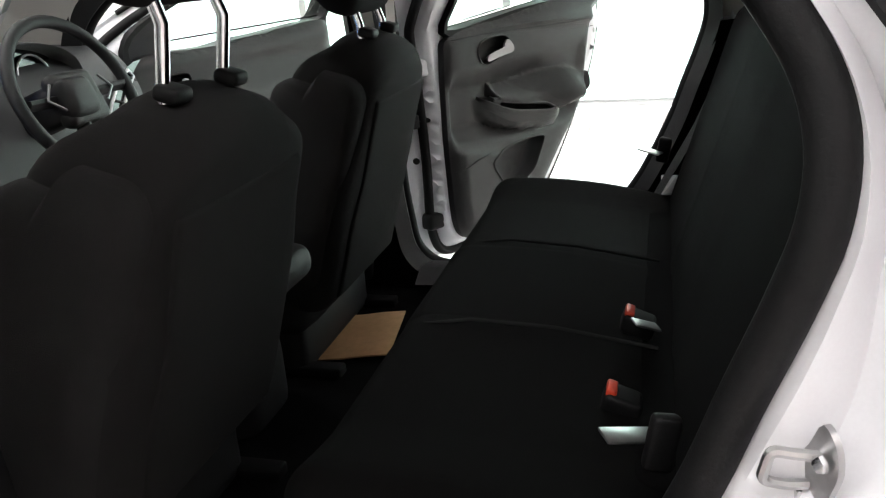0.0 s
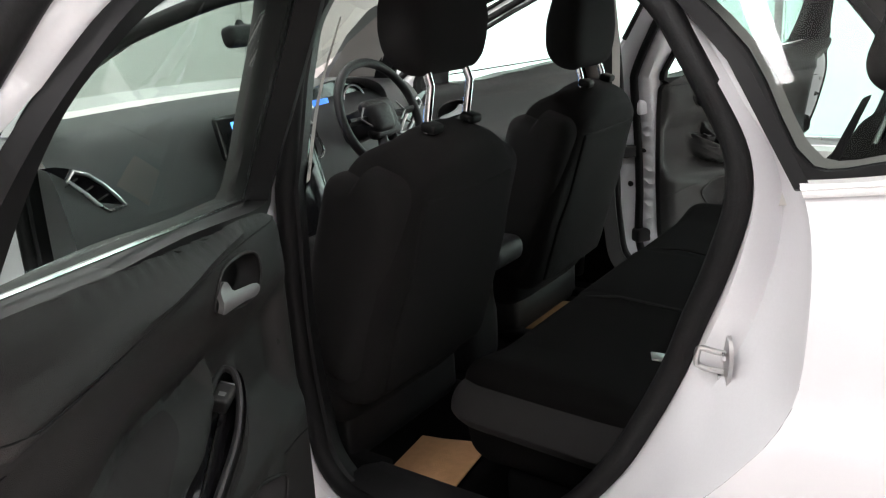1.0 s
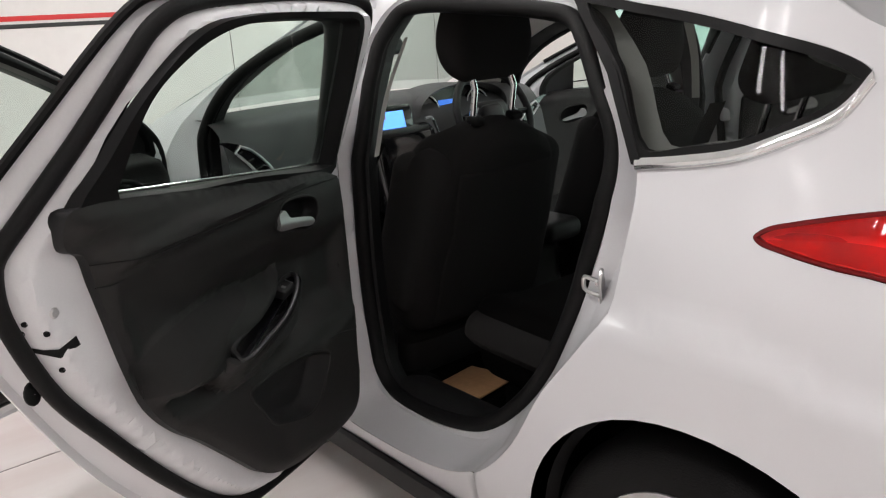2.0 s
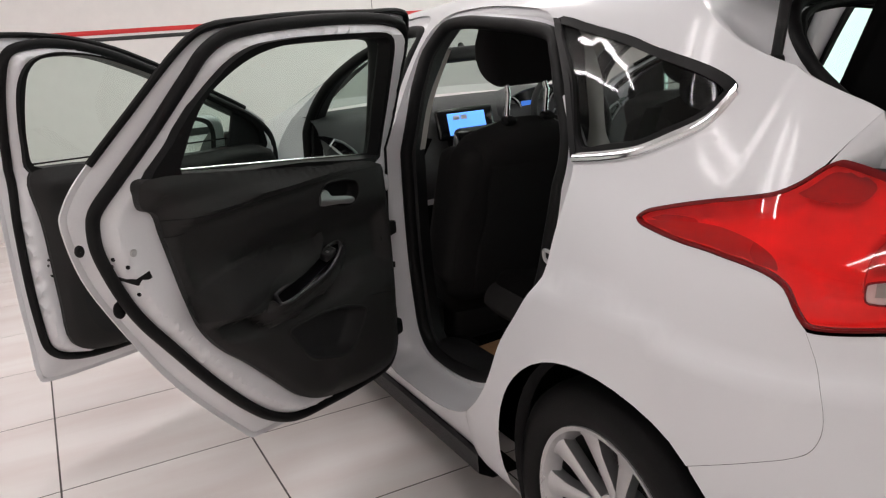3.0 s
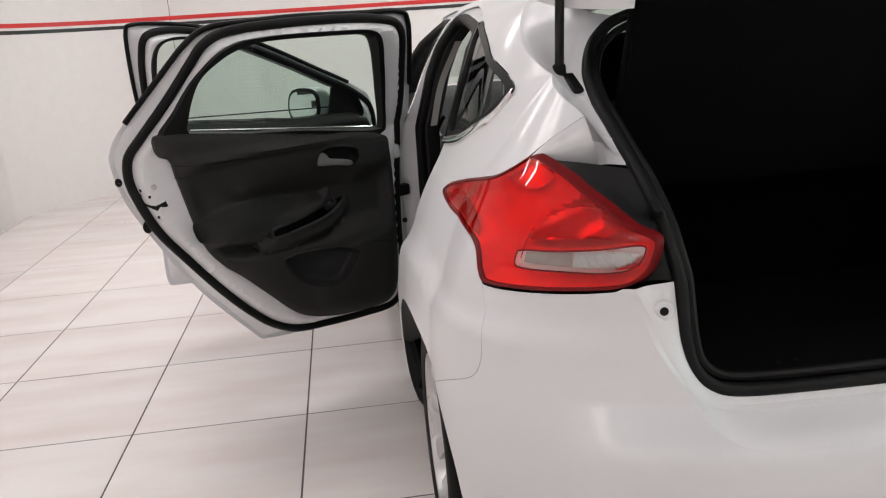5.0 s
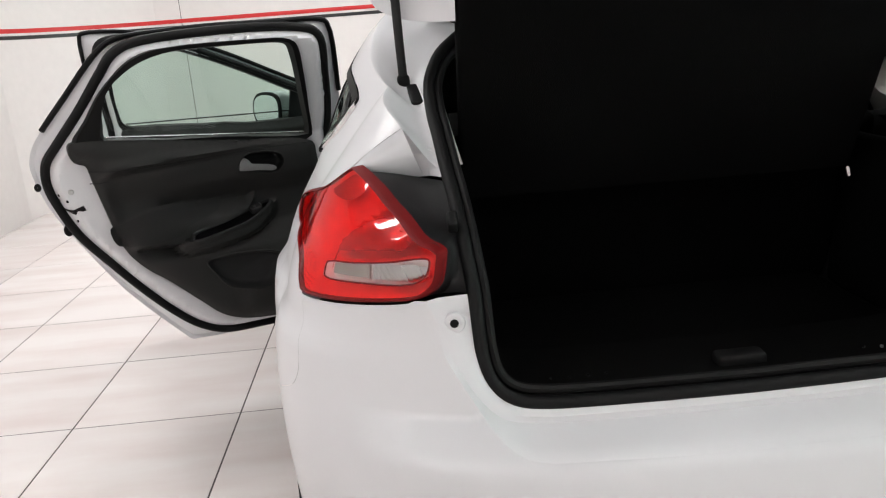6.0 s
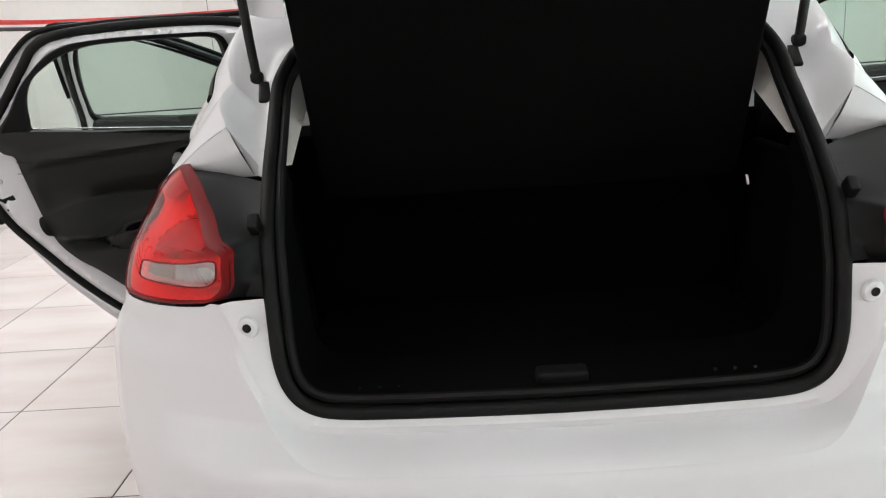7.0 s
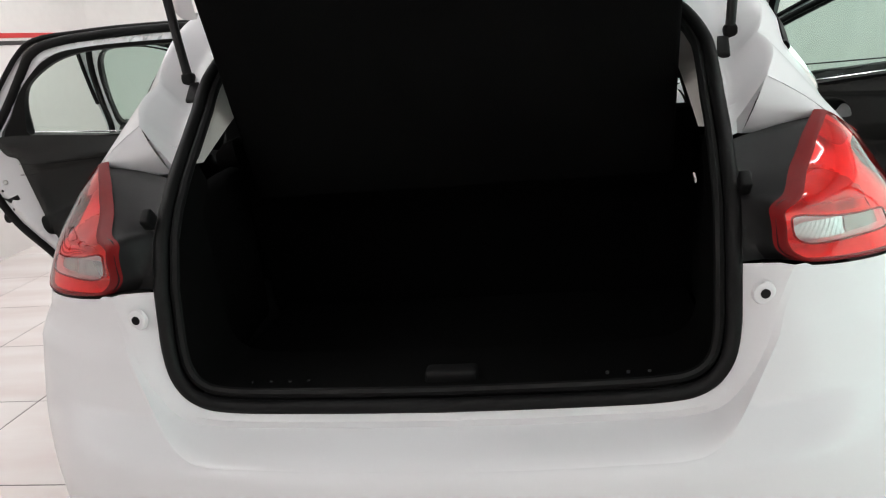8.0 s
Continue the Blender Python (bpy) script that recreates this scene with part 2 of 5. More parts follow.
def lathe(profile, m, seg=48):
    """Turn (radius, offset) points about the local z axis."""
    rows = [[m @ Vector((r * math.cos(q), r * math.sin(q), h)) for q in (2 * math.pi * j / seg for j in range(seg))] for r, h in profile]
    bm = loft(rows, True)
    bmesh.ops.recalc_face_normals(bm, faces=bm.faces[:])
    return bm


# ---- the room ----
X0, X1, Y0, Y1 = -5.75, 5.2, -3.65, 4.6
room_floor = tagged(part("floor", rbox((X1 - X0 + 0.4, Y1 - Y0 + 0.4, 0.1), 0.01, pose((X0 + X1) / 2, (Y0 + Y1) / 2, -0.0512), 1, 0), GROUT), "grey grout bed of the tiled showroom floor", "floor", kind="structure")
for name, sx, sy, cx, cy in (("wall_front", 0.2, Y1 - Y0 + 0.4, X0 - 0.1, (Y0 + Y1) / 2), ("wall_back", 0.2, Y1 - Y0 + 0.4, X1 + 0.1, (Y0 + Y1) / 2),
                             ("wall_left", X1 - X0, 0.2, (X0 + X1) / 2, Y0 - 0.1)):
    tagged(part(name, rbox((sx, sy, CEILING + 0.1), 0.004, pose(cx, cy, CEILING / 2), 1, 0), WALL), "off-white painted showroom wall", "wall", kind="structure")
opening = [Vector(p) for p in ((-4.6, .08), (3.4, .08), (3.4, 2.55), (-4.6, 2.55))]
tagged(part("wall_right", patch([Vector(p) for p in ((X0, -.05), (X1, -.05), (X1, CEILING + .05), (X0, CEILING + .05))], lambda u, v: Vector((u, Y1, v)), [opening], .8, -.2), WALL, smooth=False), "off-white wall round the assumed window", "wall", kind="structure")
tagged(part("ceiling", rbox((X1 - X0 + 0.4, Y1 - Y0 + 0.4, 0.1), 0.004, pose((X0 + X1) / 2, (Y0 + Y1) / 2, CEILING + 0.1), 1, 0), CEIL), "white painted ceiling", "ceiling", kind="structure")
RC = 1.0
arc = [(X0 + RC - RC * math.cos(q), Y0 + RC - RC * math.sin(q)) for q in np.linspace(0, math.pi / 2, 25)]
tagged(part("wall_corner", loft([[Vector((x, y, z)) for x, y in arc] for z in (-.05, CEILING + .05)]), WALL), "off-white rounded wall corner", "wall", kind="structure")
for name, z, h, mat in (("red_stripe", 1.515, .035, RED), ("black_stripe", 1.462, .03, BLACKPAINT)):
    line = [(X0 + RC - (RC - d) * math.cos(q), Y0 + RC - (RC - d) * math.sin(q)) for d in (.003,) for q in np.linspace(0, math.pi / 2, 25)]
    tagged(part(name, loft([[Vector((x, y, z + k * h / 2)) for x, y in line] for k in (-1, 1)]), mat), "painted stripe round the wall corner", "stripe", kind="structure")
for y in (-2.42, 1.2, 3.4):
    tagged(part("wall_joint", rbox((.003, .005, CEILING), .001, pose(X0 + .0015, y, CEILING / 2), 1, 0), GROUT), "thin vertical joint in the painted wall", "trim", kind="structure")
for name, z, h, mat, label in (("red_stripe", 1.515, 0.035, RED, "red painted stripe along the wall"), ("black_stripe", 1.462, 0.03, BLACKPAINT, "black painted stripe below the red one")):
    ring = [(X0, Y0), (X1, Y0), (X1, Y1), (X0, Y1)]
    for i in (0, 1, 3):
        (xa, ya), (xb, yb) = ring[i], ring[(i + 1) % 4]
        sx, sy = abs(xb - xa) or 0.006, abs(yb - ya) or 0.006
        dx = 0.003 * ((ya != yb) * (1 if xa < 0 else -1))
        dy = 0.003 * ((xa != xb) * (1 if ya < 0 else -1))
        tagged(part(name, rbox((sx - 0.006 * (sx > 1), sy - 0.006 * (sy > 1), h), 0.001, pose((xa + xb) / 2 + dx, (ya + yb) / 2 + dy, z), 1, 0), mat), label, "stripe", kind="structure")
for lx, ly in LIGHTS:
    share = (1.5 if lx < -2 else 1.0 if lx < 1 else 0.75 if lx < 3 else 0.5) * (1.35 if ly < -1 else 1.0 if lx < 1 else 0.45 if ly < 1 else 0.3)
    lamp = tagged(empty("ceiling_light"), "white louvred ceiling light with two bright tubes", "ceiling light", "ceiling lights")
    part("housing", rbox((0.62, 1.24, 0.06), 0.01, pose(lx, ly, CEILING + 0.03), 2, 0), CEIL, lamp)
    part("diffuser", rbox((0.56, 1.18, 0.006), 0.002, pose(lx, ly, CEILING - 0.004), 1, 0), DIFFUSER, lamp)
    for dx in (-.22, .22):
        part("tube", tube([(lx + dx, ly - 0.57, CEILING - 0.03), (lx + dx, ly + 0.57, CEILING - 0.03)], 0.02), TUBE, lamp)
        area("light", pose(lx + dx, ly, CEILING - 0.056), 0.07, 1.14, 0.5 * POWER * share, (1.0, 0.985, 0.985))
# assumed window in the right wall, added with its glow to brighten that side
WX0, WX1, WZ0, WZ1 = -4.6, 3.4, 0.08, 2.55
added_window = tagged(empty("added_window_1"), "assumed tall window, unseen, with slim aluminium frame", "window", kind="structure")
for i in range(6):
    x = WX0 + (WX1 - WX0) * i / 5
    part("mullion", rbox((.06, .10, WZ1 - WZ0), .006, pose(x, Y1 + .08, (WZ0 + WZ1) / 2), 2, 0), SATIN, added_window)
for z in (WZ0 + .03, WZ1 - .03):
    part("rail", rbox((WX1 - WX0, .10, .06), .006, pose((WX0 + WX1) / 2, Y1 + .08, z), 2, 0), SATIN, added_window)
for i in range(5):
    w = (WX1 - WX0) / 5
    pane = part("pane", rbox((w - .06, .006, WZ1 - WZ0 - .12), .002, pose(WX0 + w * (i + .5), Y1 + .08, (WZ0 + WZ1) / 2), 1, 0), GLASS, added_window)
    pane.visible_shadow = False
tagged(part("backdrop", rbox((WX1 - WX0 + 2, .02, 3.2), .002, pose((WX0 + WX1) / 2, Y1 + .9, 1.3), 1, 0), ADDED_GLOW), "bright glowing sheet added behind the unseen window", "backdrop", kind="structure")
area("added_daylight", pose((WX0 + WX1) / 2, Y1 + .19, (WZ0 + WZ1) / 2, -90, 0, 0), WX1 - WX0, WZ1 - WZ0, ADDED_DAYLIGHT, (0.95, 0.98, 1.0))

# ---- the car's outer surface ----
CZ = np.linspace(0.10, 1.44, 269)


def smooth_table(z, v, w=14):
    t = np.interp(CZ, z, v)
    pad = np.r_[np.full(w, t[0]), t, np.full(w, t[-1])]
    k = np.hanning(2 * w + 1)
    return np.convolve(pad, k / k.sum(), "same")[w:-w]


HALF = smooth_table([.15, .20, .25, .35, .50, .62, .75, .85, .93, 1.0, 1.15, 1.25, 1.32, 1.37, 1.40, 1.425], [.76, .80, .845, .865, .875, .878, .870, .848, .812, .765, .70, .645, .59, .50, .38, .20])
REAR = smooth_table([.15, .20, .35, .50, .58, .66, .75, .90, 1.0, 1.1, 1.2, 1.3, 1.40], [.60, .68, .765, .775, .765, .73, .70, .68, .60, .50, .40, .30, .20])
XC, POWER_N = 0.25, 2.5
U_END = XC + 0.8 * math.pi / 2


def half_width(x, z):
    if x < -1.35 and z > 1.0:
        top = max(0.05, 0.425 - (-1.35 - x) * 0.36)
        z = 1.0 + (z - 1.0) * 0.425 / top
    w = float(np.interp(z, CZ, HALF))
    if x > 0:
        w -= (0.5 + max(0, z - 1) * 6) * x * x
    if x < -1.9:
        w -= 0.10 * (x + 1.9) ** 2
    if z < .85:
        r = math.hypot(x - .045, z - .325)
        k = min(1, max(0, (.506 - r) / .045))
        w += .022 * k * k * (3 - 2 * k)
    return max(w, 0.02)


def skin(u, z, off=0.0):
    """The car's left skin: u runs rearwards along the side and round the rear corner; off goes inwards."""
    if u > U_END:
        p = skin(2 * U_END - u, z, off)
        return Vector((p.x, -p.y, p.z))
    if u <= XC:
        return Vector((u, -half_width(u, z) + off, z))
    phi = (u - XC) / 0.8
    b, a = half_width(XC, z) - off, float(np.interp(z, CZ, REAR)) - XC - off
    r = (abs(math.cos(phi) / b) ** POWER_N + abs(math.sin(phi) / a) ** POWER_N) ** (-1 / POWER_N)
    r *= 1 + .108 * math.exp(-((u - .78) / .16) ** 2 - ((z - .945) / .055) ** 2)  # lamp tip stands proud
    return Vector((XC + r * math.sin(phi), -r * math.cos(phi), z))


def skin_normal(u, z, off):
    du = skin(u + .006, z, off) - skin(u - .006, z, off)
    dz = skin(u, z + .006, off) - skin(u, z - .006, off)
    return du.cross(dz).normalized()


def skin_part(name, outer, holes, step, off, mat, parent, label="", mirror=False, ridge=False):
    """A panel on the car's skin, shaded by the skin's own curvature."""
    keep = {}

    def lay(u, v):
        p = skin(u, v, off)
        keep[tuple(round(c, 5) for c in p)] = (u, v)
        return p

    bm = patch(outer, lay, holes, step)
    bm.normal_update()
    if sum((f.normal.dot(skin_normal(*keep[tuple(round(c, 5) for c in f.verts[0].co)], off)) for f in list(bm.faces)[:50])) < 0:
        bmesh.ops.reverse_faces(bm, faces=bm.faces[:])
    normals = [skin_normal(*keep[tuple(round(c, 5) for c in v.co)], off) for v in bm.verts]
    if ridge:
        for i, v in enumerate(bm.verts):
            k = 0.55 * min(1, max(0, (v.co.z - .558) / .034)) * min(1, max(0, (.70 - abs(v.co.y)) / .12)) * (v.co.x > .5) * (v.co.z < .66)
            normals[i] = normals[i].lerp(Vector((0, 0, 1)), k).normalized()
    if mirror:
        normals = [Vector((n.x, -n.y, n.z)) for n in normals]
    ob = part(name, bm, mat, parent, label, mirror)
    ob.data.normals_split_custom_set_from_vertices(normals)
    return ob


car = tagged(empty("car"), "white five-door hatchback with all doors and the tailgate open", "car")

LAMP = [(.106, .944), (.120, .957), (.148, .966), (.22, .983), (.305, .999), (.345, 1.008), (.375, 1.024), (.398, 1.043), (.412, 1.049), (.430, 1.047), (.511, 1.022), (.58, .995), (.65, .972), (.715, .952), (.750, .944), (.763, .936), (.765, .922), (.757, .900), (.742, .877), (.722, .860), (.697, .848), (.66, .842), (.596, .836), (.518, .831), (.455, .829), (.440, .832), (.425, .848), (.403, .880), (.380, .893), (.344, .902), (.28, .909), (.222, .914), (.147, .927), (.115, .935)]
SEAM = [(.441, .829), (.462, .78), (.478, .735), (.481, .692), (.470, .665), (.450, .651), (.405, .631), (.345, .602), (.297, .577)]
QGLASS = [(-.362, 1.290), (-.20, 1.268), (-.079, 1.245), (.03, 1.218), (.13, 1.188), (.180, 1.162), (.189, 1.150), (.168, 1.112), (.150, 1.096), (.103, 1.073), (.052, 1.052), (-.03, 1.038), (-.121, 1.029), (-.216, 1.158)]
REARDOOR = [(-.375, 1.29), (-.216, 1.155), (-.130, 1.035), (-.105, .979), (-.092, .898), (-.097, .80), (-.139, .732), (-.215, .636), (-.30, .50), (-.40, .40), (-.52, .335), (-.65, .305), (-.82, .295), (-.96, .305), (-1.015, .37), (-1.025, .60), (-1.02, .80), (-1.01, 1.0), (-1.005, 1.15), (-1.0, 1.27), (-.975, 1.325), (-.88, 1.34), (-.60, 1.33)]
FRONTDOOR = [(-1.12, .31), (-1.065, .38), (-1.06, .60), (-1.055, .80), (-1.045, 1.0), (-1.04, 1.15), (-1.035, 1.27), (-1.06, 1.32), (-1.15, 1.338), (-1.30, 1.328), (-1.50, 1.282), (-1.70, 1.218), (-1.86, 1.145), (-1.97, 1.05), (-2.025, .95), (-2.03, .80), (-2.02, .45), (-1.96, .33), (-1.85, .30), (-1.3, .30)]


def arch(cx, cz, r, a0, a1, n=22):
    return [(cx + r * math.cos(radians(a0 + (a1 - a0) * i / n)), cz + r * math.sin(radians(a0 + (a1 - a0) * i / n))) for i in range(n + 1)]


HUB, HUBF = (0.050, 0.303), (-2.50, 0.303)
rear_arch = arch(.066, .33, .335, 47, 206)
D_EDGE = [(-.018, 1.345), (.045, 1.306), (.087, 1.275), (.140, 1.236), (.185, 1.210), (.250, 1.181), (.315, 1.160), (.360, 1.145), (.42, 1.124), (.447, 1.112)]
lamp_s, qglass_s = spline(LAMP, 3), spline(QGLASS, 4)
reardoor_s, frontdoor_s = spline(REARDOOR, 4), spline(FRONTDOOR, 4)
seam_s = spline(SEAM, 4, False)
BUMPER_EDGE = [(.697, .847), (.735, .795), (.767, .746), (.824, .682), (.87, .637), (.912, .607), (.955, .592), (1.1, .592), (1.229, .592), (U_END, .591)]

for mirror in (False, True):
    # quarter panel, roof rail, pillars and sill: one pressed side
    side = [(-.02, 1.36), (-.3, 1.372), (-.7, 1.378), (-1.15, 1.375), (-1.38, 1.358), (-1.55, 1.312), (-1.75, 1.248), (-1.95, 1.165), (-2.15, 1.06), (-2.35, .975), (-2.6, .92), (-3.1, .80), (-3.2, .6), (-3.2, .22), (-2.85, .20)]
    side += arch(HUBF[0], 0.325, 0.325, 200, -17) + [(-2.1, .235), (-1.6, .235), (-1.0, .235), (-.5, .235), (-.40, .235), (-.385, .18), (-.268, .172)]
    side += rear_arch[::-1] + [tuple(p) for p in seam_s[::-1]]
    lamp_low = [tuple(p) for p in lamp_s]
    i0 = min(range(len(lamp_s)), key=lambda i: (lamp_s[i] - Vector(SEAM[0])).length)
    i1 = min(range(len(lamp_s)), key=lambda i: (lamp_s[i] - Vector((.402, 1.040))).length)
    side += [lamp_low[i % len(lamp_s)] for i in range(i0, i1 + len(lamp_s) + 1)][1:] if i0 > i1 else lamp_low[i0 + 1:i1]
    side += [(.418, 1.074), (.434, 1.095)] + [tuple(p) for p in spline(D_EDGE, 4, False)[::-1]]
    skin_part("side_panel", side, [qglass_s, reardoor_s, frontdoor_s], 0.03, 0.0, PAINT, car, mirror=mirror)
    # bumper
    bump = [(p[0] + .0006, p[1] - .0005) for p in seam_s] + arch(.066, .33, .335, 45, -18, 10) + [(.42, .205), (.6, .20), (.9, .20), (U_END, .20)]
    bump += [tuple(p) for p in spline(BUMPER_EDGE, 4, False)[::-1]]
    low = [lamp_low[i] for i in range(len(lamp_s)) if .443 < lamp_s[i].x < .697 and lamp_s[i].y < .86]
    bump += [(p[0], p[1] - .004) for p in low]
    if not mirror:
        k = bump.index((U_END, .20))
        e = next(i for i in range(k, len(bump)) if abs(bump[i][0] - U_END) < 1e-6 and bump[i][1] > .4)
        left = bump[e + 1:] + bump[:k]
        whole = left + [(2 * U_END - u, z) for u, z in left[::-1]]
        skin_part("bumper", [Vector(q) for q in whole], (), 0.017, 0.0, PAINT, car, "white rear bumper", ridge=True)

plug = skin(1.888, .518, -.001)
part("sensor_plug", lathe([(.0005, .0015), (.0095, .0015), (.0105, .0)], Matrix.Translation(plug) @ skin_normal(1.888, .518, 0).to_track_quat("Z", "Y").to_matrix().to_4x4(), 24), JAMB, car)
part("sensor_ring", tube([plug + (Matrix.Rotation(q, 3, skin_normal(1.888, .518, 0)) @ Vector((0, 0, .0125))) for q in np.linspace(0, 2 * math.pi, 25)[:-1]], .0012, True, 6), SENSOR, car)

# ---- door openings: jambs, rubber seals, inner trims ----
def seal_depth(z):
    return float(np.interp(z, [.9, .95, 1.13, 1.22, 1.30, 1.34], [.74, .74, .69, .65, .585, .54]))


REARSEAL = [(-.982, 1.255), (-.960, 1.303), (-.886, 1.315), (-.654, 1.301), (-.465, 1.282), (-.368, 1.262), (-.315, 1.226), (-.275, 1.176), (-.228, 1.111), (-.200, 1.064), (-.188, 1.022), (-.188, .975), (-.205, .91), (-.235, .826), (-.258, .758), (-.296, .672), (-.345, .580), (-.432, .470), (-.54, .384), (-.655, .346), (-.805, .333), (-.912, .347), (-.965, .398), (-.984, .493), (-.995, .602), (-.997, .736), (-.990, .867), (-.982, .99), (-.980, 1.127)]
FRONTSEAL = [(-1.09, .45), (-1.085, .60), (-1.08, .80), (-1.07, 1.0), (-1.065, 1.15), (-1.06, 1.26), (-1.09, 1.295), (-1.20, 1.302), (-1.32, 1.282), (-1.50, 1.235), (-1.68, 1.172), (-1.80, 1.108), (-1.88, 1.04), (-1.93, .95), (-1.95, .80), (-1.945, .47), (-1.89, .38), (-1.78, .345), (-1.3, .34), (-1.14, .37)]


def star(poly, n=200):
    """The outline cut by n rays from its middle."""
    c = sum((Vector(p[:2]) for p in poly), Vector((0, 0))) / len(poly)
    out = []
    for j in range(n):
        q = 2 * math.pi * j / n
        w, best = Vector((math.cos(q), math.sin(q))), 0
        for i in range(len(poly)):
            a, b = Vector(poly[i - 1][:2]) - c, Vector(poly[i][:2]) - c
            e = b - a
            det = w.x * -e.y + e.x * w.y
            if abs(det) < 1e-12:
                continue
            d = (a.x * -e.y + e.x * a.y) / det
            s = (w.x * a.y - w.y * a.x) / det
            if -1e-9 <= s <= 1 + 1e-9 and d > best:
                best = d
        out.append(c + w * best)
    return out


def flush(p, off):
    return Vector((p[0], -half_width(p[0], p[1]) + off, p[1]))


def sealed(p, off=0.0):
    return Vector((p[0], -seal_depth(p[1]) + off, p[1]))


for mirror in (False, True):
    for outer, inner in ((reardoor_s, REARSEAL), (frontdoor_s, FRONTSEAL)):
        o, i = star(outer), star(spline(inner, 4))
        rows = [[flush(p, 0.001) for p in o], [flush(p + (q - p) * 0.06, 0.014) for p, q in zip(o, i)],
                [flush(p + (q - p) * 0.3, 0.082 - .066 * min(1, max(0, (p.y - .9) / .2))) for p, q in zip(o, i)],
                [flush(p + (q - p) * 0.6, 0.112 - .087 * min(1, max(0, (p.y - .9) / .2))) for p, q in zip(o, i)],
                [sealed(q + (p - q) * 0.12, -0.008) for p, q in zip(o, i)], [sealed(q, 0.01) for q in i]]
        part("door_jamb", loft(rows, True), JAMB, car, mirror=mirror)
        # seal: broad soft rubber bead
        part("door_seal", tube([sealed(q, 0.004) for q in inset(i, 0.010)], 0.018, True, 10), RUBBER, car, "black rubber door seal", mirror)
        rows = [[sealed(q, 0.008) for q in inset(i, 0.014)], [sealed(q, 0.03) for q in inset(i, 0.018)], [sealed(q, 0.075) for q in inset(i, -0.01)]]
        part("opening_trim", loft(rows, True), TRIM2, car, mirror=mirror)
    # quarter window
    ring_in = inset(qglass_s, 0.015)
    part("window_surround", loft([[skin(p.x, p.y, -0.003) for p in qglass_s], [skin(p.x, p.y, -0.004) for p in ring_in], [skin(p.x, p.y, 0.012) for p in ring_in]], True), SURROUND, car, mirror=mirror)
    part("quarter_glass", patch(inset(qglass_s, 0.011), lambda u, v: skin(u, v, 0.004), (), 0.06), DARKGLASS, car, "dark tinted quarter window glass", mirror).visible_shadow = False
    low = [(.192, 1.150), (.176, 1.112), (.160, 1.094), (.110, 1.068), (.054, 1.045), (-.03, 1.029), (-.119, 1.018)]
    rows = [[skin(p.x + dx, p.y + dz, off) for p in spline(low, 5, False)] for dx, dz, off in ((-.006, .012, -.002), (-.004, .008, -.007), (0, .0, -.009), (.002, -.006, -.006), (.003, -.009, 0.0))]
    part("window_chrome", loft(rows), CHROME, car, "polished chrome strip below the quarter window", mirror)
    # blacked-out door-edge filler ahead of the quarter glass
    fill = [(-.375, 1.293), (-.345, 1.290), (-.205, 1.160), (-.110, 1.022), (-.128, 1.020), (-.225, 1.158)]
    part("window_pillar", patch([Vector(p) for p in fill], lambda u, v: skin(u, v, -0.006), (), 0.05, 0.01), SURROUND, car, mirror=mirror)
    # inner side trims
    holes = [inset(qglass_s, 0.012), inset(spline(REARSEAL, 4), -0.005), inset(spline(FRONTSEAL, 4), -0.005)]
    up = [(.02, 1.33), (-.3, 1.345), (-.7, 1.35), (-1.15, 1.345), (-1.36, 1.33), (-1.55, 1.285), (-1.75, 1.22), (-1.95, 1.135), (-2.15, 1.02), (-2.2, .98), (-1.0, .98), (-.2, .98), (.0, 1.0), (.24, 1.0), (.22, 1.08), (.13, 1.18), (.05, 1.27)]
    part("upper_trim", patch([Vector(p) for p in up], lambda u, v: Vector((u, -half_width(u, v) + 0.075, v)), holes, 0.05), BEIGE, car, "pale grey pillar trim", mirror)
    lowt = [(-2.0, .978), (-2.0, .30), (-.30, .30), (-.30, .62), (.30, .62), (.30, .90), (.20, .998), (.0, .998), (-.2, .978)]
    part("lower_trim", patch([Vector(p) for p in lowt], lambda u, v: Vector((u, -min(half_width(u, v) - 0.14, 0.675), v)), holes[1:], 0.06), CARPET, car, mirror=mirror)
    # black sill cover under the doors
    sill = [[Vector((x, -half_width(x, .25) + dy, z)) for x in np.linspace(-2.15, -.45, 24)] for dy, z in ((.0, .242), (-.010, .235), (-.010, .185), (.03, .16), (.12, .16))]
    part("sill_cover", loft(sill), TRIM2, car, "black plastic sill cover", mirror)
    sc = [[Vector((x, -y, z)) for x in np.linspace(-.93, -.48, 14)] for y, z in ((.745, .352), (.72, .365), (.66, .365), (.60, .34))]
    part("scuff_plate", loft(sc), TRIM2, car, mirror=mirror)
    # striker loop on the rear pillar
    SM = pose(-.197, -.757, .795, 0, 0, -62)
    st = patch(spline([(.006, .036), (.019, .027), (.024, .008), (.018, -.013), (.010, -.036), (-.020, -.036), (-.024, -.018), (-.006, .014)], 3), lambda u, v: SM @ Vector((u, 0, v)), (), .02, .005)
    striker = part("door_striker", st, STEEL, car, "bare steel door striker", mirror)
    loop = spline([(.004, .0, .010), (.0, -.016, .013), (-.004, -.030, .015), (-.006, -.033, .004), (-.010, -.031, -.010), (-.008, -.018, -.016), (-.004, .0, -.018)], 5, False)
    part("loop", tube([SM @ q for q in loop], .0042), STEEL, striker, mirror=mirror)
    for u, z in ((.012, .010), (-.010, -.027)):
        part("bolt", disc(.0065, .004, SM @ pose(u, -.005, z, 90, 0, 0), 6), CHROME, striker, mirror=mirror)
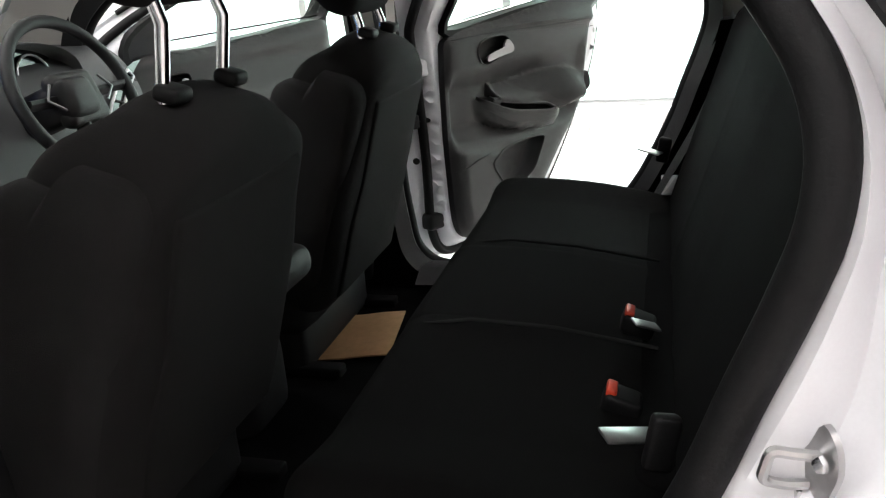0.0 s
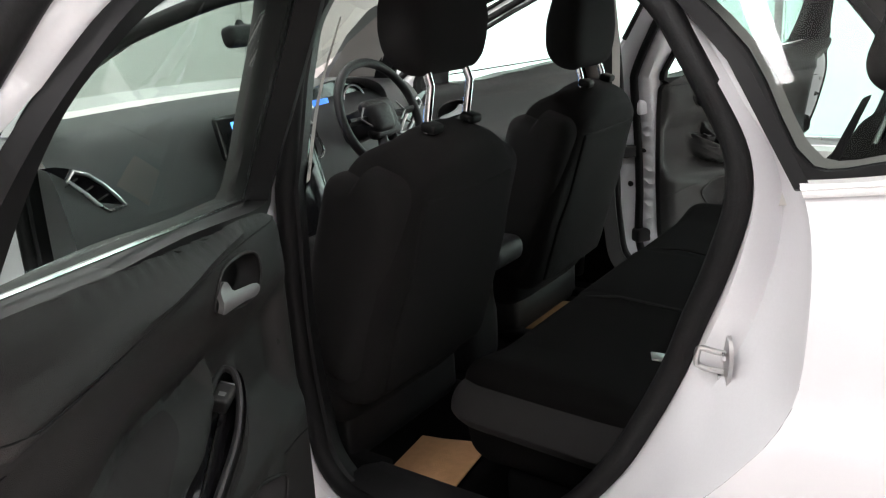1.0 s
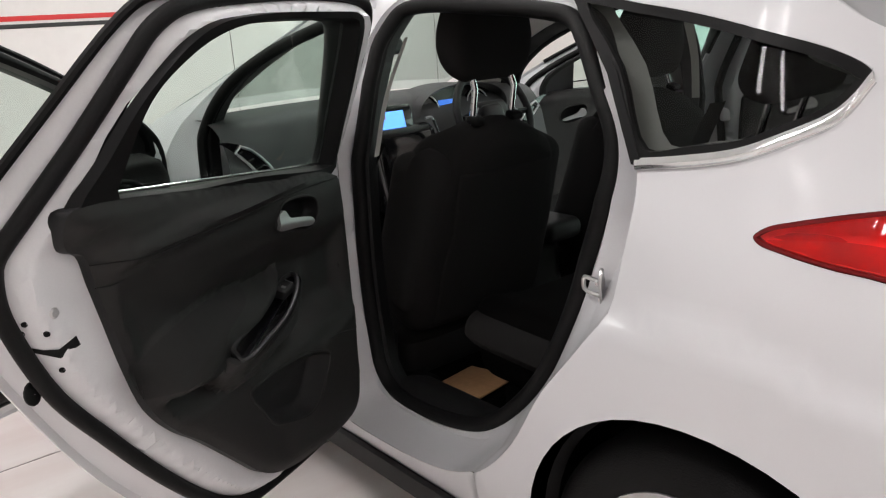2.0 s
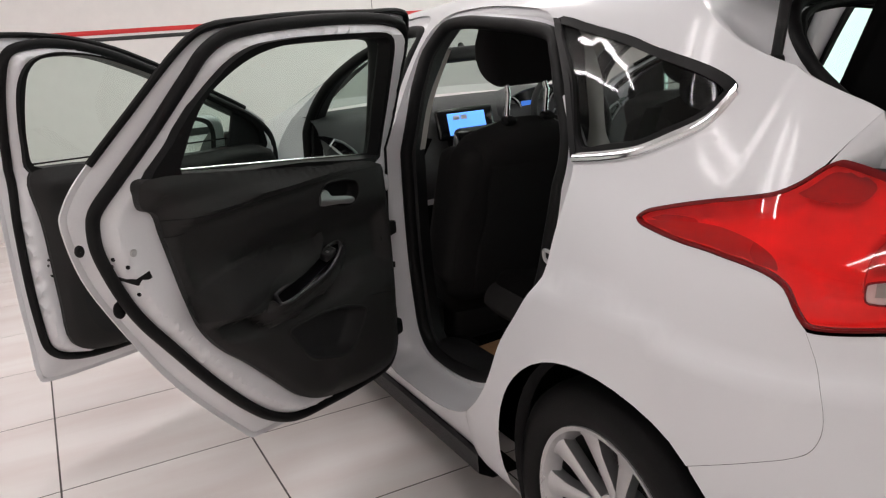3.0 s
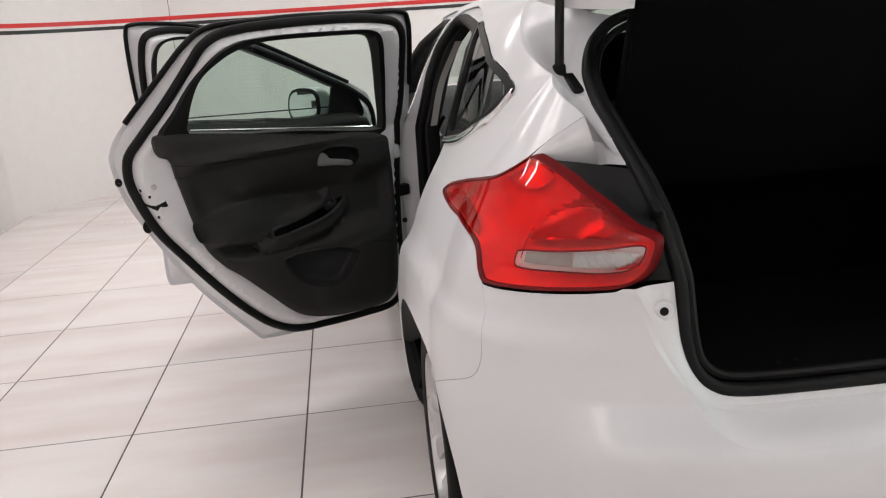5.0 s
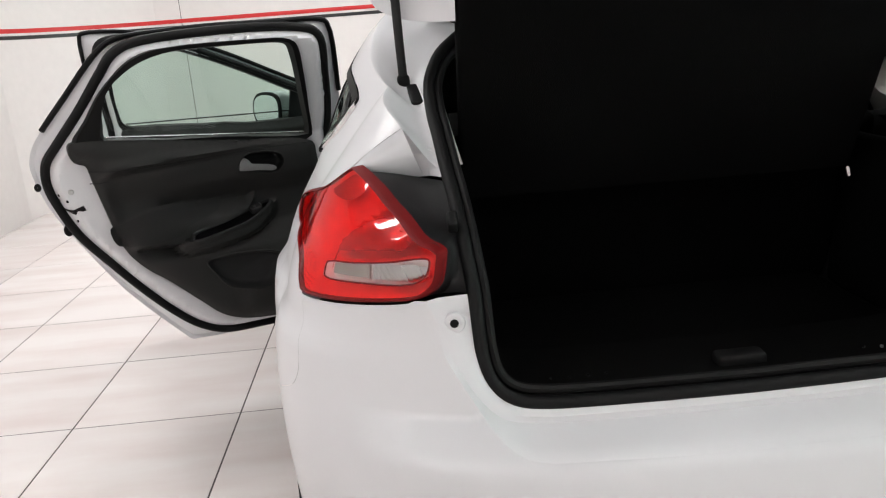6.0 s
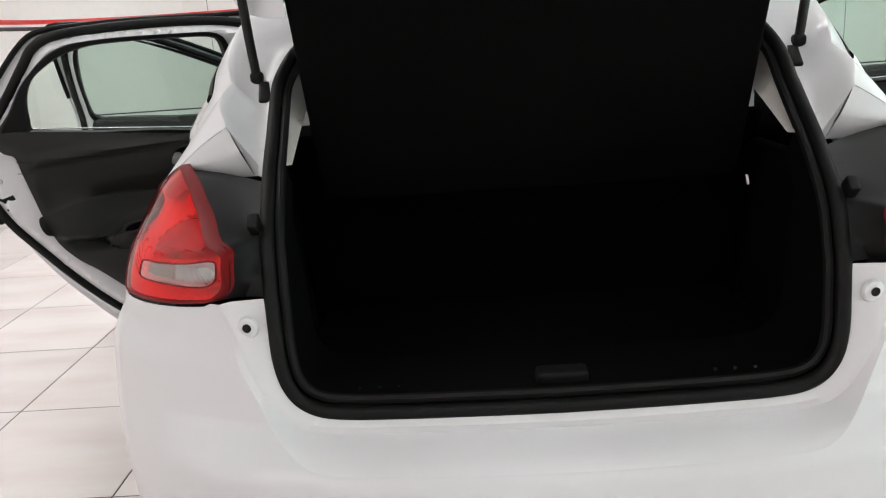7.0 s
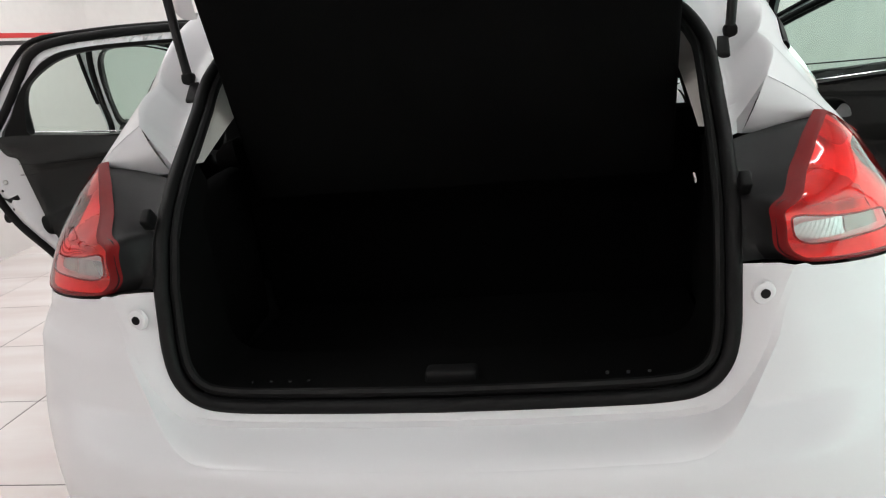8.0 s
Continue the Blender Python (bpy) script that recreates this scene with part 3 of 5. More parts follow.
    # hinges and check strap at the centre pillar
    part("check_strap", tube([(-.985, -.80, .735), (-.93, -.85, .735), (-.88, -.885, .735)], .008), RUBBER, car, mirror=mirror)
    part("check_bracket", rbox((.03, .05, .04), .006, pose(-.975, -.815, .735, 0, 0, 40), 2, 0), TRIM2, car, mirror=mirror)
    part("grommet", disc(.009, .01, pose(-.965, -.815, .625, 90, 0, -30), 12), RUBBER, car, mirror=mirror)
    for z in (.44, .88):
        part("hinge", rbox((.05, .06, .05), .012, pose(-.94, -.85, z, 0, 0, 35), 3, 0), JAMB if z > .5 else RUBBER, car, mirror=mirror)
    # wheel housings
    for cx, cz, wide in ((.066, .33, .010), (HUBF[0], .325, 0)):
        rows = [[Vector((cx + (r + wide) * math.cos(q), y, cz + (r + wide) * math.sin(q))) for q in np.linspace(radians(-30), radians(215), 30)] for r, y in ((.327, -.845), (.315, -.82), (.345, -.78), (.35, -.55), (.05, -.53))]
        part("wheel_housing", loft(rows), TRIM2, car, "black plastic wheel housing", mirror)

# ---- roof, windscreen, bonnet ----
def roof_z(x, y, up=0.0):
    w = half_width(x, 1.372) if x > -1.35 else half_width(-1.35, 1.372)
    droop = 0.03 * max(0, (x + 0.5)) ** 2 * 4 + 0.10 * max(0, -1.0 - x) ** 2
    return 1.368 + 0.052 * max(0, 1 - (y / max(w, 0.01)) ** 2) ** 0.8 - droop + up


def roof_grid(x0, x1, off, zoff):
    rows = []
    for x in np.linspace(x0, x1, 24):
        w = half_width(x, 1.372) + off
        rows.append([Vector((x, w * t, roof_z(x, w * t, zoff))) for t in np.linspace(-1, 1, 21)])
    return rows


part("roof", loft(roof_grid(-1.38, .06, 0.004, 0.0)), PAINT, car)
part("headlining", loft(roof_grid(-1.36, .04, 0.03, -0.045)), BEIGE, car, "pale grey headlining")
wind = [[Vector((-1.37 - 1.06 * k, y * (.50 + .22 * k), 1.345 - .375 * k + .03 * (1 - y * y))) for y in np.linspace(-1, 1, 17)] for k in np.linspace(0, 1, 9)]
part("windscreen", loft(wind), SCREENGLASS, car, "clear windscreen").visible_shadow = False
hood = [[Vector((-2.38 - .92 * k, y * (.80 - .10 * k * k), .965 - .06 * k - .22 * k ** 4 - .05 * abs(y) ** 3)) for y in np.linspace(-1, 1, 17)] for k in np.linspace(0, 1, 13)]
part("bonnet", loft(hood), PAINT, car)
nose = [[Vector((-3.28 - d + .12 * abs(y) ** 3, y * .72, z)) for y in np.linspace(-1, 1, 17)] for z, d in ((.69, .0), (.60, .06), (.45, .08), (.30, .06), (.20, .0))]
part("front_bumper", loft(nose), PAINT, car)
part("floor_pan", rbox((3.6, 1.5, .06), .02, pose(-1.3, 0, .27), 2, 2), CARPET, car)
part("under_body", rbox((3.2, 1.3, .08), .03, pose(-1.3, 0, .19), 2, 2), TRIM2, car)
sunmirror = part("rear_view_mirror", rbox((.05, .20, .06), .02, pose(-1.72, -.11, 1.20, 0, -12, 12), 3, 1), TRIM2, car)
part("arm", tube([(-1.73, -.10, 1.21), (-1.78, -.09, 1.235)], .012), TRIM2, sunmirror)

# ---- tail of the car: lamps, gutter, flange, seal ----
REAR_Z = [.60, .63, .851, .925, .965, 1.004, 1.035, 1.086, 1.122, 1.162, 1.194, 1.222, 1.235, 1.252, 1.271, 1.286, 1.30, 1.32]
REAR_X = [.648, .640, .600, .556, .517, .466, .416, .333, .273, .225, .190, .160, .148, .128, .106, .086, .07, .05]


def rear_x(z):
    """How far back the boot opening's rim lies at a height."""
    return float(np.interp(z, REAR_Z, REAR_X))


SEALBOOT = [(0, 1.300), (-.20, 1.297), (-.30, 1.293), (-.37, 1.285), (-.416, 1.270), (-.445, 1.252), (-.466, 1.235), (-.478, 1.220), (-.491, 1.197), (-.500, 1.170), (-.500, 1.121), (-.495, 1.085), (-.489, 1.034), (-.484, 1.003), (-.478, .95), (-.473, .90), (-.468, .851), (-.466, .80), (-.463, .745), (-.454, .704), (-.435, .676), (-.405, .658), (-.36, .650), (-.28, .646), (-.18, .644), (0, .642)]


def boot_point(p, dx=0.0):
    return Vector((rear_x(p[1]) + dx, p[0], p[1]))


def boot_loop(shrink=0.0, dx=0.0):
    left = [Vector(p) for p in spline(SEALBOOT, 4, False)]
    whole = left + [Vector((-p.x, p.y)) for p in left[-2:0:-1]]
    return [boot_point(p, dx) for p in (inset(whole, shrink) if shrink else whole)]


RED_LENS = glass_material("red_lamp_lens", (1.0, 0.017, 0.013), 0.045)
CLEAR_LENS = glass_material("clear_lamp_lens", (0.85, 0.85, 0.84))
REFLECTOR = material("lamp_reflector", (0.86, 0.84, 0.82), 0.35, 0.1, 30, 0.10, bump=0.3, bump_scale=60)
DEEPRED = material("dark_red_lamp_border", (0.16, 0.005, 0.006), 0.5, 0, 50, 0.1, spec=0.12)
DARKREF = material("dim_lamp_metal", (0.46, 0.44, 0.43), 0.3, 0.5, 40, 0.12, bump=0.2, bump_scale=80)
DULL = material("dull_lamp_grey", (0.42, 0.39, 0.36), 0.4, 0.2, 60, 0.15)
RIMRED = material("deep_red_lamp_moulding", (0.45, 0.012, 0.010), 0.3, 0, 60, 0.1)
CLEARZONE = [(.506, .896), (.505, .890), (.507, .875), (.513, .871), (.60, .871), (.675, .874), (.705, .880), (.728, .893), (.742, .912), (.744, .923), (.735, .926), (.66, .914), (.58, .904), (.515, .899)]
for mirror in (False, True):
    lamp = empty("tail_lamp", car)
    tagged(lamp, "glossy red tail lamp with a clear reversing section")
    clear_s = spline(CLEARZONE, 5)
    part("border", loft([[skin(p.x, p.y, 0.008) for p in lamp_s], [skin(p.x, p.y, -0.002) for p in inset(lamp_s, .0015)], [skin(p.x, p.y, -0.0045) for p in inset(lamp_s, .004)], [skin(p.x, p.y, -0.0045) for p in inset(lamp_s, .006)], [skin(p.x, p.y, 0.002) for p in inset(lamp_s, .0065)]], True), DEEPRED, lamp, mirror=mirror)
    skin_part("red_lens", inset(lamp_s, .005), [clear_s], .025, -.0035, RED_LENS, lamp, mirror=mirror).visible_shadow = False
    skin_part("clear_lens", clear_s, (), .02, -.0035, CLEAR_LENS, lamp, mirror=mirror).visible_shadow = False

    lamp_far = np.array([q[:] for q in lamp_s])

    def bowl(u, v):
        near = float(np.sqrt(((lamp_far - (u, v)) ** 2).sum(1)).min())
        r = math.hypot((u - .67) / .175, (v - .925) / .075)
        k = min(1, max(0, (1 - r) / .10))
        d = .020 + .022 * k + (.0025 * math.sin(v * 760) * k if v > .918 else 0)
        tip = min(1, max(0, (.30 - u) / .15))
        inner = min(1, max(.15, (.762 - u) / .10))
        return skin(u, v, .003 + (d + .006 * tip) * inner * min(1, max(0, (near - .006) / .028)))

    part("reflector", patch(inset(lamp_s, .007), bowl, (), .009), REFLECTOR, lamp, mirror=mirror)
    part("bowl_rim", tube([skin(u, v, .016) for u, v in spline([(.498, .880), (.497, .905), (.505, .935), (.53, .958), (.56, .970), (.59, .970)], 5, False)], .0012), RIMRED, lamp, mirror=mirror)
    part("divider", tube([skin(u, v, .012) for u, v in spline([(.50, .920), (.58, .924), (.63, .927), (.66, .928)], 5, False)], .001), RIMRED, lamp, mirror=mirror)
    part("tip_facet", patch(spline([(.125, .943), (.16, .952), (.22, .948), (.20, .925), (.15, .932)], 4), lambda u, v: skin(u, v, .010), (), .02), RIMRED, lamp, mirror=mirror)
    ribbed = lambda u, v: skin(u, v, .011 + .0025 * math.sin(v * 700 + u * 60))
    part("ribbed_reflector", patch(spline([(.502, .918), (.508, .938), (.532, .958), (.565, .970), (.600, .968), (.64, .955), (.672, .943), (.676, .936), (.64, .928), (.58, .921)], 4), ribbed, (), .008), DARKREF, lamp, mirror=mirror)
    part("tip_reflector", patch(spline([(.118, .938), (.16, .944), (.23, .948), (.31, .942), (.37, .922), (.385, .902), (.33, .910), (.25, .917), (.17, .926)], 4), lambda u, v: skin(u, v, .0045 + .0008 * math.sin(u * 120)), (), .01), DARKREF, lamp, mirror=mirror)
    part("peak_reflector", patch(spline([(.370, 1.008), (.395, 1.028), (.415, 1.040), (.445, 1.032), (.480, 1.012), (.470, .996), (.42, .994)], 4), lambda u, v: skin(u, v, .010), (), .012), DARKREF, lamp, mirror=mirror)
    part("clear_backing", patch(inset(clear_s, -.003), lambda u, v: skin(u, v, .013 * min(1, max(.3, (.765 - u) / .06))), (), .02), REFLECTOR, lamp, mirror=mirror)
    for u0, u1, ribs, mat in ((.515, .602, 60, DULL), (.606, .730, 420, SATIN)):
        rows = [[skin(u, .877 + (.018 + (u - .515) * .085 + max(0, u - .70) * -.2) * k + max(0, u - .69) * .3 * (1 - k), .007 + .0009 * math.sin((u * 1.3 + k * .02) * ribs)) for u in np.linspace(u0, u1, 40)] for k in np.linspace(0, 1, 7)]
        part("reversing_reflector", loft(rows), mat, lamp, mirror=mirror)
    part("clear_rim", tube([skin(q.x, q.y, -.002) for q in clear_s], .0016, True, 6), DEEPRED, lamp, mirror=mirror)
    # gutter and flange between the outer skin and the boot seal
    def strip(name, pairs, mat, mids=(.35, .7), dip=0.02, label=""):
        o = [skin(u, z, 0.002) for u, z, _, _ in pairs]
        q = [boot_point((y, sz)) for _, _, y, sz in pairs]
        o, q = spline(o, 4, False), spline(q, 4, False)
        rows = [o] + [[a.lerp(b, k) + Vector((-dip * math.sin(math.pi * k), 0, 0)) for a, b in zip(o, q)] for k in mids] + [q]
        return part(name, loft(rows), mat, car, label, mirror)

    # gutter: a pressed channel that shares the side panel's rear edge
    g_out = [skin(u, z, 0.0) for u, z in spline(D_EDGE, 4, False)]
    g_out += [g_out[-1]] * 4
    g_z = [1.062 + (p.z - 1.112) * (.807 + 1.38 * max(0, p.z - 1.236)) for p in g_out[:-4]] + [1.054, 1.047, 1.038, 1.030]
    boot_y = sorted((p[1], p[0]) for p in SEALBOOT if p[1] > .85 and p[0] < -.36)
    g_in = [boot_point((float(np.interp(z, [p[0] for p in boot_y], [p[1] for p in boot_y])) - .006, z)) for z in g_z]
    g_rows = [g_out]
    for k, d in ((.05, -.002), (.15, .001), (.33, .008), (.52, .015), (.66, .017), (.80, .014), (.92, .007), (1, 0)):
        g_rows.append([a.lerp(b, k) + Vector((-.75 * d, .1 * d, -.65 * d)) for a, b in zip(g_out, g_in)])
    part("gutter", loft(g_rows), PAINT, car, mirror=mirror)
    part("hinge_pocket", rbox((.066, .026, .024), .006, pose(.207, -.530, 1.152, 0, 32, 8), 3, 1), RUBBER, car, "black plastic hinge cover", mirror)
    top_edge = [skin(.402, 1.044, .002), skin(.410, 1.060, .001), skin(.420, 1.077, .001), skin(.434, 1.095, .001), skin(.447, 1.112, .001)]
    corner_d, corner_a = top_edge[0], Vector((.366, -.530, 1.014))
    foot = [corner_d.lerp(corner_a, k) - Vector((0, 0, .010 * math.sin(math.pi * k))) for k in (0, .25, .5, .75, 1)]
    facet = loft([[a.lerp(b, k) + Vector((.008 * math.sin(math.pi * k), 0, 0)) for a, b in zip(top_edge, foot)] for k in (0, .12, .25, .4, .55, .75, 1)])
    facet.normal_update()
    side_n = [skin_normal(u, z, 0) for u, z in ((.402, 1.044), (.410, 1.060), (.420, 1.077), (.434, 1.095), (.447, 1.112))]
    flip = -1 if sum(v.normal.dot(side_n[i % 5]) for i, v in enumerate(facet.verts)) < 0 else 1
    if flip < 0:
        bmesh.ops.reverse_faces(facet, faces=facet.faces[:])
        facet.normal_update()
    bend = [v.normal.lerp(side_n[i % 5], max(0, 1 - (0, .12, .25, .4, .55, .75, 1)[i // 5] / .6)).normalized() for i, v in enumerate(facet.verts)]
    if mirror:
        bend = [Vector((n.x, -n.y, n.z)) for n in bend]
    part("pillar_facet", facet, PAINT, car, mirror=mirror).data.normals_split_custom_set_from_vertices(bend)
    tip_in, tail_in = g_in[-5], boot_point((-.497, 1.022))
    part("gutter_tail", loft([[top_edge[-1], top_edge[-1].lerp(corner_a, .5), corner_a], [tip_in.lerp(top_edge[-1], .4) - Vector((.012, 0, .012)), Vector((.368, -.520, 1.055)), Vector((.385, -.519, 1.018))], [tip_in, g_in[-2], tail_in]]), PAINT, car, mirror=mirror)
    part("panel_clip", rbox((.03, .018, .03), .005, pose(.553, -.493, .965, 0, 45, 0), 2, 0), RUBBER, car, mirror=mirror)
    mid = [(.402, 1.040, -.494, 1.016), (.46, 1.036, -.492, 1.003), (.511, 1.020, -.490, .992), (.58, .993, -.488, .978), (.65, .970, -.486, .962), (.715, .951, -.483, .948), (.752, .943, -.481, .935), (.765, .926, -.479, .915), (.757, .899, -.481, .895), (.742, .876, -.476, .875), (.722, .860, -.473, .860), (.697, .848, -.471, .849)]
    strip("lamp_side_panel", mid, TRIM2, (.15, .3, .5, .75), 0.02, "black plastic panel beside the lamp")
    low = [(.697, .847, -.471, .849), (.735, .795, -.468, .797), (.767, .746, -.464, .745), (.824, .682, -.454, .704), (.87, .637, -.435, .676), (.912, .607, -.405, .658), (.955, .592, -.36, .650), (1.1, .591, -.24, .646), (1.229, .591, -.12, .643), (U_END, .590, 0, .642)]
    o = [skin(p.x, p.y, 0.0) for p in spline(BUMPER_EDGE, 4, False)]
    q = spline([boot_point((y, z)) for _, _, y, z in low], 4, False)
    crease = []
    for a, b in zip(o, q):
        k = max(0, min(1, (.70 - a.z) / .1))
        crease.append(Vector((b.x + .02 + (a.x - b.x - .02) * (1 - k) * .40, b.y + (a.y - b.y) * (.30 + .52 * (1 - k)), (b.z - .028) * k + (a.z * .9 + b.z * .1) * (1 - k))))
    ledge = loft([o, [a.lerp(c, .12) for a, c in zip(o, crease)], [a.lerp(c, .35) for a, c in zip(o, crease)], [a.lerp(c, .7) for a, c in zip(o, crease)], crease])
    up = sum((f.normal.z for f in ledge.faces))
    if up < 0:
        bmesh.ops.reverse_faces(ledge, faces=ledge.faces[:])
    ledge.normal_update()
    n_o = len(o)
    turned = []
    for i, v in enumerate(ledge.verts):
        k = 0.8 * max(0, 1 - (i // n_o) / 2.5) * min(1, max(0, (.66 - v.co.z) / .05))
        turned.append(v.normal.lerp(Vector((.85, 0, .55)), k).normalized())
    if mirror:
        turned = [Vector((n.x, -n.y, n.z)) for n in turned]
    shelf_ob = part("bumper_ledge", ledge, PAINT, car, mirror=mirror)
    shelf_ob.data.normals_split_custom_set_from_vertices(turned)
    part("rear_flange", loft([crease, [c.lerp(b, .25) + Vector((.004, 0, .004)) for c, b in zip(crease, q)], q]), PAINT, car, mirror=mirror)
    stop = part("bump_stop", lathe([(.0005, .007), (.013, .007), (.017, .005), (.019, .0)], pose(.622, -.506, .808, 0, 90, -8), 20), JAMB, car, mirror=mirror)
    part("hole", disc(.0075, .004, pose(.6286, -.5069, .8085, 0, 90, -8), 16), RUBBER, stop, mirror=mirror)
    # gas strut
    strut = part("gas_strut", tube([(.180, -.55, 1.188), (.195, -.552, 1.26), (.27, -.560, 1.72)], .0095, seg=12), TRIM2, car, "black gas strut of the tailgate", mirror)
    part("ball_joint", rbox((.026, .026, .028), .008, pose(.179, -.550, 1.184), 3, 0), RUBBER, strut, mirror=mirror)
part("boot_seal", tube(boot_loop(), .0125, True, 10), RUBBER, car, "black rubber boot seal")
part("boot_seal_lip", tube(boot_loop(0.020, -0.010), .0085, True, 8), RUBBER, car)
rim0 = boot_loop(0.02, -.015)
def rim_fade(z):
    """The dark rim trim ends where the pale pillar trim begins."""
    return min(1, max(.05, (1.05 - z) / .05))


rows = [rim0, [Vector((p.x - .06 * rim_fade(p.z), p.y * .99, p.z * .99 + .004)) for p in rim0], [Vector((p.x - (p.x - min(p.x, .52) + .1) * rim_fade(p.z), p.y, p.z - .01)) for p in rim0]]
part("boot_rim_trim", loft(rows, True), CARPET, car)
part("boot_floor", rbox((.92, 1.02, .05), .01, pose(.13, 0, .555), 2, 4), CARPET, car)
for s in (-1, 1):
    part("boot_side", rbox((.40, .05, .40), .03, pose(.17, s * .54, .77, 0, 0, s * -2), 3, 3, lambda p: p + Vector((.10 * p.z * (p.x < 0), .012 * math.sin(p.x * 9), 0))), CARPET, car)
part("sill_plate", rbox((.075, .86, .02), .008, pose(.578, 0, .649), 3, 6), TRIM2, car, "black plastic load sill plate")
for i in range(25):
    if i < 6 or i > 18:
        part("peg", disc(.003, .004, pose(.582, (i - 12) * .034, .667), 8), SATIN, car)
part("boot_latch", rbox((.04, .09, .03), .008, pose(.568, .012, .664), 2, 0), RUBBER, car)
part("boot_hook", tube([(.02, .525, .885), (.045, .505, .885), (.045, .505, .87), (.02, .525, .868)], .006), CHROME, car)
part("seat_back_carpet", rbox((.03, 1.08, .50), .012, pose(-.045, 0, .80, 0, 17, 0), 2, 3), CARPET, car)
for s in (-1, 1):
    dt = []
    for z, y, deep in ((1.262, .425, .16), (1.225, .462, .20), (1.19, .480, .22), (1.15, .482, .20), (1.11, .480, .15), (1.07, .476, .09), (1.028, .470, .025)):
        x = rear_x(z) - .018
        dt.append([(x, y, z), (x - deep * .3, y + .004, z + .004), (x - deep * .65, y - .006, z + .006), (x - deep, y - .016, z + .006)])
    part("boot_pillar_trim", loft([spline([(x, s * y, z) for x, y, z in row], 4, False) for row in dt]), BEIGE, car, "pale grey pillar trim inside the boot")
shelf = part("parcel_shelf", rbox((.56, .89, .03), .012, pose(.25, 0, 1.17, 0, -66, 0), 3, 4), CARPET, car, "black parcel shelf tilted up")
# tailgate, swung up over the roof's rear edge
gate = empty("tailgate", car)
def gate_map(s, y, n):
    """s along the tailgate from its hinge, n outwards (up)."""
    c, d = math.cos(radians(50)), math.sin(radians(50))
    return Vector((.06 + s * c - n * d, y, 1.335 + s * d + n * c))
rows = [[gate_map(s, y * w, n + .03 * (1 - y * y)) for y in np.linspace(-1, 1, 15)] for s, w, n in ((0, .50, .02), (.10, .56, .05), (.35, .60, .05), (.55, .66, .05), (.75, .62, .02), (.85, .58, -.06))]
part("outer_panel", loft(rows), PAINT, gate)
rows = [[gate_map(s, y * w, n) for y in np.linspace(-1, 1, 15)] for s, w, n in ((0, .50, .02), (.02, .49, -.03), (.30, .50, -.05), (.55, .54, -.06), (.80, .52, -.08), (.85, .58, -.06))]
part("inner_panel", loft(rows), TRIM2, gate, "black plastic inner tailgate trim")
for s in (-1, 1):
    rows = [[gate_map(a, s * (w + dw), n) for a, w, n in ((0, .50, .02), (.10, .555, .05), (.35, .595, .05), (.55, .655, .05), (.75, .615, .02), (.85, .575, -.06))] for dw in (0, .005)]
    rows.append([gate_map(a, s * w, n) for a, w, n in ((.02, .49, -.03), (.10, .49, -.04), (.35, .51, -.055), (.55, .54, -.065), (.78, .52, -.08), (.85, .575, -.06))])
    part("edge", loft(rows), PAINT, gate)
    low_edge = spline([(.085, s * .605, 1.352), (.102, s * .594, 1.336), (.150, s * .564, 1.317), (.198, s * .533, 1.306), (.26, s * .490, 1.299), (.328, s * .445, 1.296)], 5, False)
    part("corner_panel", loft([[p + Vector(d) for p in low_edge] for d in ((-.012, 0, .012), (0, 0, 0), (.004, 0, .012), (.02, 0, .06), (.05, 0, .12))]), PAINT, gate, mirror=False)

